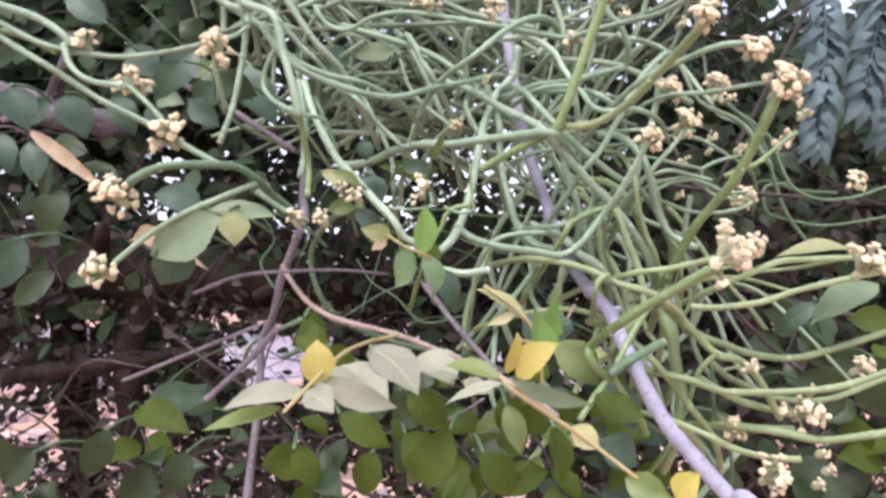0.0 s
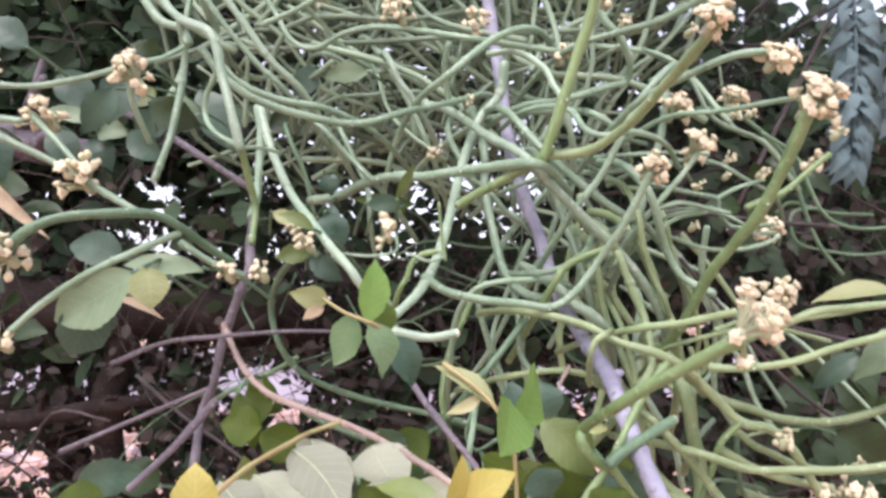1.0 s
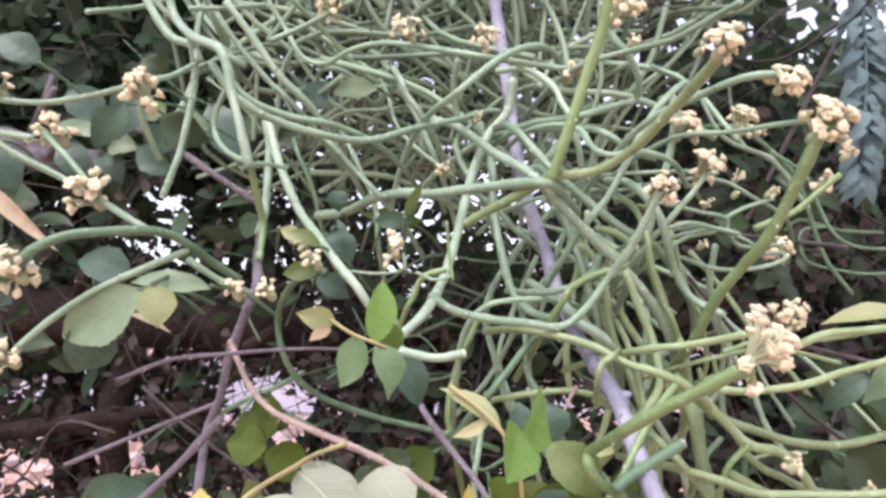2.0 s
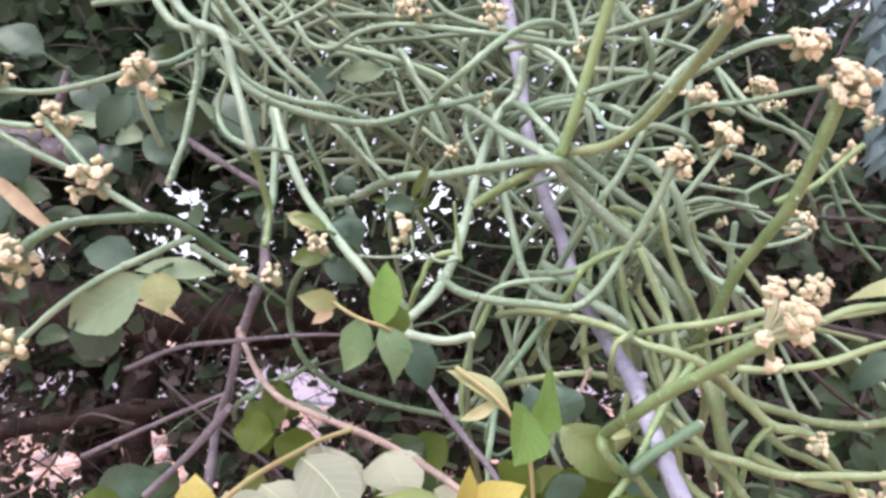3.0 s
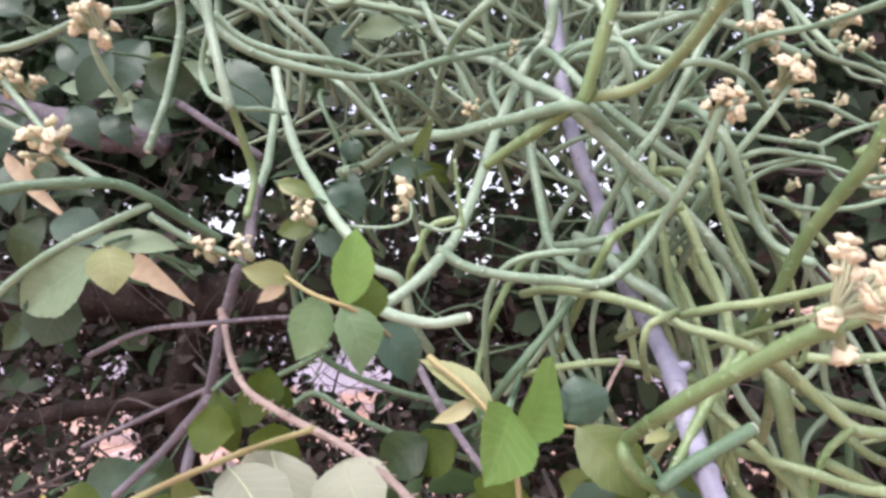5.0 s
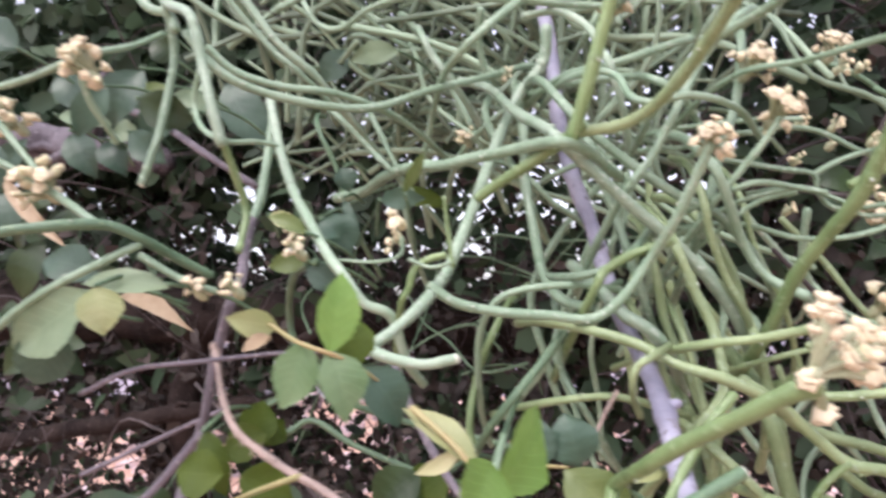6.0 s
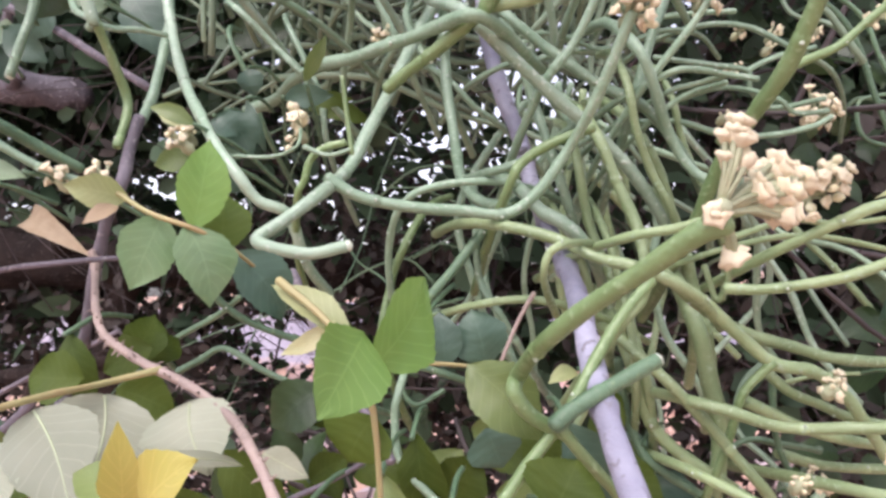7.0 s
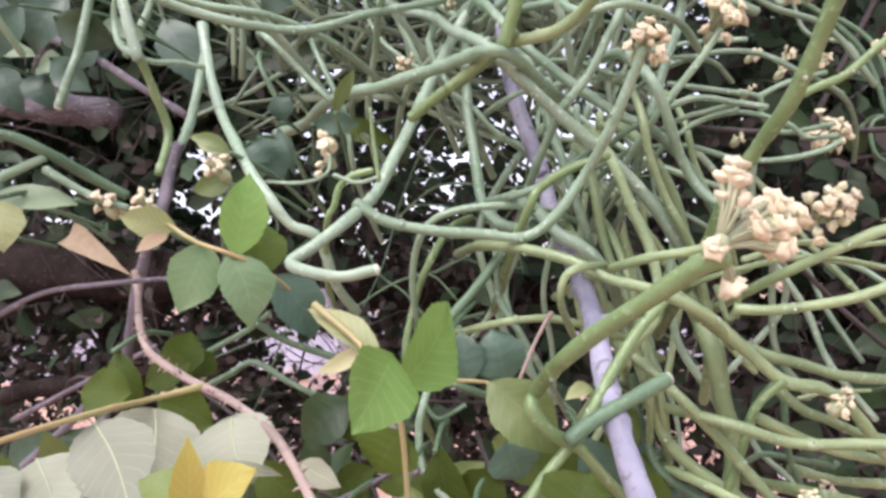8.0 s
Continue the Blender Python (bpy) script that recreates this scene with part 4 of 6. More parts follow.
vine("moss", [(0.172, 0.490, 1.403), (0.184, 0.486, 1.402), (0.196, 0.483, 1.403), (0.216, 0.480, 1.406), (0.237, 0.478, 1.413), (0.263, 0.480, 1.419), (0.293, 0.485, 1.425), (0.324, 0.489, 1.430)], 0.0025)
vine("moss", [(0.176, 0.489, 1.424), (0.204, 0.503, 1.431), (0.228, 0.516, 1.429), (0.264, 0.530, 1.432), (0.291, 0.529, 1.437), (0.314, 0.528, 1.442)], 0.0016)
vine("moss", [(0.141, 0.553, 1.404), (0.159, 0.522, 1.414), (0.182, 0.510, 1.421), (0.211, 0.524, 1.425), (0.236, 0.537, 1.423), (0.273, 0.553, 1.415)], 0.0017)
vine("moss", [(0.171, 0.520, 1.413), (0.176, 0.521, 1.397), (0.180, 0.516, 1.407), (0.177, 0.510, 1.420)], 0.0018)
vine("moss", [(0.126, 0.551, 1.356), (0.145, 0.512, 1.357), (0.168, 0.491, 1.353), (0.192, 0.492, 1.345), (0.219, 0.493, 1.344), (0.240, 0.483, 1.346), (0.267, 0.478, 1.350), (0.301, 0.472, 1.362)], 0.0029)
vine("moss", [(0.187, 0.556, 1.313), (0.206, 0.512, 1.318), (0.230, 0.485, 1.318), (0.252, 0.481, 1.314), (0.274, 0.476, 1.317), (0.307, 0.476, 1.322)], 0.0031)
vine("moss", [(0.137, 0.544, 1.326), (0.155, 0.505, 1.325), (0.177, 0.484, 1.317), (0.195, 0.486, 1.308), (0.215, 0.481, 1.303), (0.236, 0.477, 1.302)], 0.0026)
vine("moss", [(0.171, 0.548, 1.399), (0.190, 0.507, 1.414), (0.214, 0.485, 1.427), (0.233, 0.485, 1.434), (0.260, 0.495, 1.436), (0.302, 0.515, 1.439)], 0.0027)
vine("dark", [(-0.182, 0.396, 1.467), (-0.174, 0.395, 1.475), (-0.160, 0.398, 1.482), (-0.142, 0.406, 1.485), (-0.126, 0.422, 1.487), (-0.116, 0.433, 1.482), (-0.110, 0.450, 1.475), (-0.099, 0.466, 1.466)], 0.0032)
vine("vine", [(-0.116, 0.434, 1.479), (-0.132, 0.429, 1.471), (-0.158, 0.424, 1.458), (-0.181, 0.424, 1.443), (-0.198, 0.425, 1.429)], 0.0024)
vine("vine", [(-0.116, 0.434, 1.474), (-0.100, 0.441, 1.463), (-0.086, 0.447, 1.457)], 0.0023)
vine("vine", [(-0.320, 0.470, 1.598), (-0.289, 0.456, 1.578), (-0.261, 0.445, 1.561), (-0.242, 0.448, 1.549), (-0.220, 0.446, 1.535), (-0.192, 0.444, 1.521), (-0.165, 0.443, 1.505), (-0.134, 0.431, 1.488)], 0.0027)
vine("vine", [(-0.207, 0.450, 1.548), (-0.189, 0.443, 1.532), (-0.174, 0.441, 1.516)], 0.0022)
vine("vine", [(-0.320, 0.469, 1.607), (-0.287, 0.455, 1.587), (-0.261, 0.444, 1.573), (-0.242, 0.446, 1.568), (-0.210, 0.448, 1.565), (-0.179, 0.440, 1.565), (-0.151, 0.429, 1.566)], 0.0024)
vine("vine", [(-0.239, 0.442, 1.570), (-0.247, 0.441, 1.579), (-0.266, 0.445, 1.591), (-0.292, 0.449, 1.601), (-0.317, 0.453, 1.614)], 0.0033)
vine("vine", [(-0.243, 0.439, 1.570), (-0.235, 0.434, 1.554), (-0.220, 0.429, 1.543), (-0.198, 0.425, 1.538)], 0.0025)
vine("olive", [(-0.252, 0.447, 1.568), (-0.272, 0.456, 1.579), (-0.293, 0.465, 1.588), (-0.323, 0.475, 1.597)], 0.0025)
vine("vine", [(-0.143, 0.455, 1.533), (-0.143, 0.432, 1.551), (-0.142, 0.431, 1.568), (-0.140, 0.460, 1.584), (-0.139, 0.488, 1.602)], 0.0021)
vine("vine", [(-0.149, 0.504, 1.628), (-0.148, 0.511, 1.612), (-0.149, 0.514, 1.594), (-0.153, 0.508, 1.556), (-0.155, 0.504, 1.542), (-0.161, 0.502, 1.522)], 0.0031, True)
vine("vine", [(-0.192, 0.517, 1.675), (-0.179, 0.515, 1.650), (-0.165, 0.513, 1.631), (-0.150, 0.510, 1.624), (-0.143, 0.507, 1.612)], 0.0038)
vine("pale", [(-0.177, 0.527, 1.680), (-0.170, 0.527, 1.653), (-0.148, 0.505, 1.628), (-0.122, 0.483, 1.610), (-0.115, 0.480, 1.596), (-0.112, 0.480, 1.581), (-0.104, 0.475, 1.556), (-0.099, 0.477, 1.534)], 0.0038)
vine("olive", [(-0.099, 0.478, 1.536), (-0.098, 0.490, 1.520), (-0.096, 0.498, 1.502), (-0.094, 0.485, 1.479)], 0.0027)
vine("vine", [(-0.123, 0.501, 1.590), (-0.131, 0.507, 1.577), (-0.132, 0.509, 1.564), (-0.120, 0.495, 1.549), (-0.101, 0.478, 1.537)], 0.0023)
vine("vine", [(-0.124, 0.593, 1.597), (-0.118, 0.582, 1.576), (-0.114, 0.568, 1.555), (-0.111, 0.555, 1.536), (-0.108, 0.542, 1.518), (-0.109, 0.532, 1.502)], 0.0038, False, 0.9)
vine("vine", [(-0.1148, 0.5000, 1.5440), (-0.1080, 0.5080, 1.5435), (-0.0990, 0.5160, 1.5450), (-0.0890, 0.5240, 1.5440)], 0.0020)
vine("pale", [(0.074, 0.587, 1.472), (0.084, 0.539, 1.459), (0.091, 0.515, 1.450), (0.099, 0.507, 1.440), (0.108, 0.503, 1.434), (0.120, 0.516, 1.421), (0.133, 0.570, 1.395)], 0.0043)
vine("moss", [(0.119, 0.505, 1.425), (0.106, 0.454, 1.423), (0.099, 0.448, 1.419), (0.097, 0.454, 1.409), (0.102, 0.486, 1.394)], 0.0019)
vine("vine", [(0.056, 0.555, 1.464), (0.075, 0.507, 1.460), (0.091, 0.499, 1.463), (0.107, 0.509, 1.474), (0.121, 0.560, 1.493)], 0.0028)
vine("vine", [(0.114, 0.570, 1.480), (0.133, 0.532, 1.492), (0.158, 0.513, 1.501), (0.170, 0.515, 1.503), (0.185, 0.517, 1.500), (0.198, 0.514, 1.496)], 0.0020)
vine("vine", [(0.116, 0.581, 1.471), (0.135, 0.543, 1.484), (0.159, 0.524, 1.495), (0.174, 0.526, 1.499), (0.188, 0.517, 1.500)], 0.0018)
vine("vine", [(0.121, 0.593, 1.451), (0.137, 0.554, 1.470), (0.158, 0.534, 1.488), (0.173, 0.536, 1.497), (0.188, 0.527, 1.499)], 0.0018)
vine("vine", [(0.123, 0.601, 1.487), (0.142, 0.564, 1.489), (0.166, 0.545, 1.486), (0.192, 0.549, 1.478), (0.215, 0.552, 1.477), (0.236, 0.557, 1.481), (0.247, 0.560, 1.486)], 0.0020)
vine("vine", [(0.186, 0.618, 1.514), (0.202, 0.581, 1.510), (0.221, 0.562, 1.498), (0.231, 0.564, 1.490), (0.246, 0.561, 1.489)], 0.0018)
vine("olive", [(0.210, 0.520, 1.500), (0.222, 0.521, 1.505), (0.237, 0.523, 1.511), (0.252, 0.524, 1.523), (0.268, 0.526, 1.535)], 0.0024)
vine("dark", [(0.255, 0.593, 1.568), (0.273, 0.596, 1.557), (0.284, 0.598, 1.545), (0.291, 0.600, 1.525), (0.303, 0.602, 1.505), (0.330, 0.614, 1.498), (0.366, 0.624, 1.501), (0.413, 0.632, 1.516)], 0.0018)
vine("dark", [(0.352, 0.708, 1.529), (0.328, 0.706, 1.526), (0.323, 0.705, 1.514), (0.329, 0.707, 1.498), (0.354, 0.711, 1.491), (0.395, 0.715, 1.487), (0.465, 0.724, 1.498)], 0.0018)
vine("moss", [(0.134, 0.570, 1.530), (0.137, 0.532, 1.518), (0.140, 0.511, 1.497), (0.143, 0.513, 1.477), (0.150, 0.520, 1.457), (0.160, 0.527, 1.437), (0.170, 0.557, 1.411), (0.178, 0.603, 1.386)], 0.0023)
vine("moss", [(0.158, 0.604, 1.531), (0.162, 0.565, 1.519), (0.166, 0.545, 1.498), (0.170, 0.546, 1.477), (0.177, 0.548, 1.458), (0.183, 0.550, 1.446), (0.194, 0.574, 1.420), (0.203, 0.616, 1.394)], 0.0020)
vine("olive", [(0.061, 0.566, 1.404), (0.072, 0.523, 1.428), (0.085, 0.496, 1.453), (0.091, 0.495, 1.462), (0.104, 0.493, 1.469), (0.122, 0.490, 1.474)], 0.0027)
vine("moss", [(0.210, 0.560, 1.318), (0.231, 0.563, 1.311), (0.257, 0.566, 1.308), (0.277, 0.569, 1.307)], 0.0030)
vine("dark", [(0.206, 0.547, 1.356), (0.206, 0.548, 1.334), (0.210, 0.550, 1.317), (0.219, 0.552, 1.297), (0.230, 0.576, 1.270), (0.239, 0.618, 1.244)], 0.0022)
vine("moss", [(0.216, 0.559, 1.353), (0.233, 0.561, 1.356), (0.253, 0.563, 1.356)], 0.0013)
vine("dark", [(0.131, 0.527, 1.371), (0.133, 0.528, 1.351), (0.139, 0.525, 1.328), (0.151, 0.522, 1.317), (0.169, 0.525, 1.305), (0.189, 0.550, 1.287), (0.205, 0.593, 1.267)], 0.0029)
vine("moss", [(0.121, 0.583, 1.457), (0.124, 0.539, 1.445), (0.128, 0.513, 1.425), (0.132, 0.510, 1.404), (0.135, 0.506, 1.383), (0.136, 0.508, 1.363), (0.137, 0.531, 1.334), (0.138, 0.572, 1.306)], 0.0022)
vine("moss", [(0.098, 0.579, 1.457), (0.104, 0.541, 1.446), (0.112, 0.521, 1.426), (0.119, 0.523, 1.404), (0.125, 0.525, 1.382), (0.131, 0.549, 1.354), (0.136, 0.591, 1.327)], 0.0027)
vine("moss", [(0.158, 0.587, 1.457), (0.161, 0.549, 1.445), (0.164, 0.528, 1.424), (0.168, 0.530, 1.402), (0.172, 0.526, 1.381), (0.177, 0.545, 1.353), (0.181, 0.582, 1.325)], 0.0031)
vine("dark", [(0.188, 0.567, 1.318), (0.200, 0.568, 1.323), (0.215, 0.570, 1.320), (0.239, 0.596, 1.311), (0.259, 0.638, 1.299)], 0.0021)
vine("vine", [(0.149, 0.642, 1.540), (0.169, 0.605, 1.546), (0.194, 0.586, 1.547), (0.219, 0.590, 1.545), (0.241, 0.593, 1.533), (0.267, 0.607, 1.522), (0.287, 0.640, 1.509), (0.304, 0.689, 1.494)], 0.0021)
vine("vine", [(0.075, 0.652, 1.559), (0.093, 0.615, 1.559), (0.115, 0.596, 1.552), (0.135, 0.599, 1.543), (0.150, 0.591, 1.541), (0.171, 0.583, 1.545), (0.194, 0.597, 1.545), (0.213, 0.631, 1.541)], 0.0020)
vine("vine", [(0.037, 0.649, 1.517), (0.057, 0.612, 1.528), (0.081, 0.593, 1.535), (0.101, 0.595, 1.538), (0.125, 0.598, 1.542), (0.149, 0.623, 1.542), (0.169, 0.665, 1.538)], 0.0024)
vine("vine", [(0.017, 0.645, 1.551), (0.031, 0.608, 1.544), (0.048, 0.589, 1.530), (0.064, 0.592, 1.512), (0.079, 0.604, 1.502), (0.097, 0.640, 1.487), (0.111, 0.691, 1.470)], 0.0024)
vine("pale", [(-0.146, 0.559, 1.678), (-0.128, 0.563, 1.654), (-0.108, 0.568, 1.625), (-0.089, 0.581, 1.607), (-0.082, 0.593, 1.597), (-0.072, 0.632, 1.579), (-0.063, 0.686, 1.559)], 0.0035)
vine("vine", [(-0.171, 0.596, 1.693), (-0.151, 0.601, 1.664), (-0.127, 0.606, 1.635), (-0.112, 0.609, 1.621), (-0.093, 0.634, 1.600), (-0.079, 0.676, 1.578)], 0.0029)
vine("vine", [(-0.173, 0.558, 1.673), (-0.148, 0.569, 1.678), (-0.126, 0.589, 1.690)], 0.0025)
vine("vine", [(-0.136, 0.640, 1.683), (-0.104, 0.640, 1.697), (-0.063, 0.621, 1.708)], 0.0031)
vine("vine", [(-0.100, 0.632, 1.596), (-0.087, 0.595, 1.589), (-0.071, 0.576, 1.575), (-0.052, 0.580, 1.554), (-0.036, 0.572, 1.537), (-0.019, 0.587, 1.517), (-0.005, 0.621, 1.495)], 0.0027)
vine("dark", [(-0.134, 0.728, 1.622), (-0.127, 0.691, 1.611), (-0.118, 0.672, 1.592), (-0.106, 0.676, 1.563), (-0.100, 0.680, 1.535), (-0.095, 0.705, 1.507), (-0.091, 0.748, 1.480)], 0.0027)
vine("vine", [(-0.126, 0.761, 1.691), (-0.108, 0.723, 1.689), (-0.087, 0.704, 1.681), (-0.061, 0.707, 1.666), (-0.032, 0.709, 1.665), (-0.007, 0.732, 1.660), (0.013, 0.774, 1.651)], 0.0029)
vine("vine", [(-0.127, 0.768, 1.626), (-0.107, 0.729, 1.636), (-0.082, 0.709, 1.642), (-0.050, 0.710, 1.644), (-0.013, 0.712, 1.647), (0.012, 0.735, 1.646), (0.031, 0.776, 1.640)], 0.0026)
vine("pale", [(-0.042, 0.707, 1.678), (-0.035, 0.669, 1.668), (-0.026, 0.651, 1.649), (-0.021, 0.652, 1.637), (-0.010, 0.655, 1.622), (0.005, 0.680, 1.599), (0.017, 0.722, 1.575)], 0.0036)
vine("vine", [(-0.073, 0.772, 1.717), (-0.063, 0.729, 1.708), (-0.050, 0.705, 1.691), (-0.028, 0.700, 1.656), (-0.012, 0.695, 1.622), (0.003, 0.700, 1.587), (0.012, 0.725, 1.560), (0.020, 0.768, 1.533)], 0.0036)
vine("vine", [(-0.095, 0.744, 1.629), (-0.086, 0.700, 1.620), (-0.075, 0.673, 1.602), (-0.062, 0.667, 1.575), (-0.049, 0.662, 1.544), (-0.047, 0.665, 1.515), (-0.045, 0.690, 1.487), (-0.043, 0.733, 1.459)], 0.0029)

# the hanging bundle behind the nearest shoots
rng = random.Random(64)
for k in range(15):
    x, y, z = rng.uniform(0.07, 0.24), rng.uniform(0.65, 0.74), rng.uniform(1.46, 1.57)
    lean, bow, drop = rng.gauss(0.03, 0.06), rng.gauss(0.0, 0.03), rng.uniform(0.12, 0.24)
    pts = [(x + lean * q + bow * math.sin(math.pi * q) + rng.gauss(0, 0.004), y + 0.02 * math.sin(3 * q + k) + 0.03 * q, z - drop * q) for q in (0.0, 0.2, 0.4, 0.6, 0.8, 1.0)]
    vine(rng.choice(("moss", "vine", "vine", "moss", "pale")), pts, rng.uniform(0.0026, 0.0036))

# ---- flower clusters ----
flower_cluster((-0.1424, 0.4249, 1.5636), 0.0125, 14, (-0.26, -0.57, 0.44), 0.3)
flower_cluster((-0.2038, 0.4500, 1.5510), 0.0144, 12, (-0.26, -0.57, 0.44), 0.3)
flower_cluster((-0.1769, 0.4410, 1.5128), 0.0148, 12, (-0.26, -0.57, 0.44), 0.3)
flower_cluster((-0.1865, 0.3955, 1.4673), 0.0121, 12, (-0.26, -0.57, 0.44), 0.08)
flower_cluster((-0.2061, 0.4244, 1.4264), 0.0121, 11, (-0.26, -0.57, 0.44), 0.3)
flower_cluster((-0.0777, 0.4452, 1.4589), 0.0066, 6, (-0.26, -0.57, 0.44), 0.3)
flower_cluster((-0.0598, 0.4773, 1.4783), 0.0074, 6, (-0.26, -0.57, 0.44), 0.3)
flower_cluster((-0.0145, 0.5788, 1.6636), 0.0127, 9, (-0.26, -0.57, 0.44), 0.3)
flower_cluster((0.0477, 0.6119, 1.6705), 0.0125, 9, (0.33, -0.54, 0.44), 0.08)
flower_cluster((0.1079, 0.5763, 1.6262), 0.0099, 8, (0.33, -0.54, 0.44), 0.08)
flower_cluster((0.1287, 0.4996, 1.6369), 0.0141, 11, (0.33, -0.54, 0.44), 0.08)
flower_cluster((0.1373, 0.3538, 1.5529), 0.0086, 12, (0.33, -0.54, 0.44), 0.08)
flower_cluster((0.1904, 0.4165, 1.5606), 0.0100, 10, (0.33, -0.54, 0.44), 0.08)
flower_cluster((0.2073, 0.4172, 1.5376), 0.0142, 20, (0.33, -0.54, 0.44), 0.08)
flower_cluster((0.1732, 0.5265, 1.5690), 0.0131, 12, (0.33, -0.54, 0.44), 0.08)
flower_cluster((0.1785, 0.5073, 1.5381), 0.0132, 13, (0.33, -0.54, 0.44), 0.08)
flower_cluster((0.1371, 0.4602, 1.5146), 0.0099, 10, (0.33, -0.54, 0.44), 0.08)
flower_cluster((0.2290, 0.5719, 1.5879), 0.0104, 7, (0.33, -0.54, 0.44), 0.08)
flower_cluster((0.2532, 0.5872, 1.4967), 0.0145, 12, (0.33, -0.54, 0.44), 0.08)
flower_cluster((0.1502, 0.3540, 1.4270), 0.0120, 0, (0.33, -0.54, 0.44), 0.06, (0.1335, 0.3448, 1.4232),
               [((0.1382, 0.3441, 1.4411), 0.0032, 10), ((0.1386, 0.3449, 1.4344), 0.0032, 10), ((0.1491, 0.3546, 1.4331), 0.0036, 14), ((0.1558, 0.3573, 1.431), 0.0036, 13), ((0.15, 0.3542, 1.4279), 0.0038, 14), ((0.1504, 0.3548, 1.4223), 0.0032, 10), ((0.1433, 0.3496, 1.4281), 0.0032, 7), ((0.1377, 0.3492, 1.4146), 0.0017, 4), ((0.133, 0.3436, 1.4236), 0.0011, 3)], 0.0026)
flower_cluster((0.2097, 0.4826, 1.4443), 0.0135, 14, (0.33, -0.54, 0.44), 0.4, floret=0.0028)
flower_cluster((0.2158, 0.4973, 1.3615), 0.0062, 4, (0.33, -0.54, 0.44), 0.08)
flower_cluster((0.2750, 0.5602, 1.5395), 0.0092, 6, (0.33, -0.54, 0.44), 0.08)
flower_cluster((-0.0811, 0.6205, 1.7040), 0.0130, 8, (-0.26, -0.57, 0.44), 0.3)
flower_cluster((-0.0180, 0.5090, 1.4895), 0.0110, 7, (-0.21, -0.56, 0.48), 0.6)
flower_cluster((-0.0758, 0.5142, 1.4902), 0.0069, 6, (-0.21, -0.56, 0.48), 0.3)
flower_cluster((0.2202, 0.5413, 1.3079), 0.0080, 5, (0.38, -0.48, 0.46), 0.08)
flower_cluster((0.0121, 0.5827, 1.5562), 0.0067, 6, (-0.21, -0.56, 0.48), 0.6)
flower_cluster((-0.0946, 0.4427, 1.4593), 0.0070, 7, (-0.21, -0.56, 0.48), 0.08)
flower_cluster((0.2473, 0.4840, 1.3338), 0.0162, 13, (0.32, -0.54, 0.44), 0.08)
flower_cluster((0.2150, 0.4670, 1.2952), 0.0148, 11, (0.32, -0.54, 0.44), 0.08)
flower_cluster((0.2830, 0.4820, 1.3622), 0.0088, 7, (0.32, -0.54, 0.44), 0.08)
flower_cluster((0.3731, 0.6297, 1.5173), 0.0109, 7, (0.32, -0.54, 0.44), 0.08)
flower_cluster((0.2649, 0.4353, 1.4290), 0.0161, 9, (0.32, -0.54, 0.44), 0.08)
flower_cluster((-0.2354, 0.4453, 1.5750), 0.0096, 8, (-0.28, -0.55, 0.46), 0.3)
flower_cluster((0.2373, 0.4493, 1.3124), 0.0039, 4, (0.30, -0.54, 0.45), 0.6)
flower_cluster((0.2415, 0.4503, 1.3019), 0.0039, 4, (0.30, -0.54, 0.45), 0.6)
flower_cluster((0.2352, 0.4511, 1.2928), 0.0039, 4, (0.30, -0.54, 0.45), 0.6)
flower_cluster((0.2032, 0.4648, 1.3649), 0.0048, 4, (0.30, -0.54, 0.45), 0.6)
flower_cluster((0.1899, 0.4680, 1.3286), 0.0044, 4, (0.30, -0.54, 0.45), 0.6)
flower_cluster((0.2625, 0.5068, 1.3443), 0.0048, 4, (0.30, -0.54, 0.45), 0.6)
flower_cluster((0.2598, 0.6511, 1.6029), 0.0077, 6, (0.40, -0.48, 0.44), 0.6)
flower_cluster((0.2742, 0.6535, 1.6031), 0.0061, 5, (0.40, -0.48, 0.44), 0.6)
flower_cluster((0.2619, 0.6748, 1.5686), 0.0072, 6, (0.40, -0.48, 0.44), 0.6)
flower_cluster((0.2446, 0.6916, 1.5773), 0.0067, 5, (0.40, -0.48, 0.44), 0.6)
flower_cluster((0.2342, 0.6722, 1.5457), 0.0056, 4, (0.40, -0.48, 0.44), 0.6)
flower_cluster((0.2162, 0.6630, 1.6182), 0.0072, 6, (0.40, -0.48, 0.44), 0.6)
flower_cluster((0.2443, 0.6332, 1.5463), 0.0048, 4, (0.40, -0.48, 0.44), 0.6)
flower_cluster((0.2149, 0.6319, 1.5052), 0.0048, 4, (0.40, -0.48, 0.44), 0.6)
flower_cluster((0.0379, 0.6091, 1.6042), 0.0057, 4, (0.33, -0.54, 0.44), 0.6)
flower_cluster((0.1976, 0.5641, 1.6377), 0.0056, 4, (0.33, -0.54, 0.44), 0.6)
flower_cluster((0.1545, 0.5800, 1.6522), 0.0062, 5, (0.33, -0.54, 0.44), 0.6)
flower_cluster((0.2483, 0.5792, 1.5361), 0.0056, 4, (0.33, -0.54, 0.44), 0.6)
flower_cluster((0.2772, 0.5287, 1.5507), 0.0058, 5, (0.33, -0.54, 0.44), 0.6)

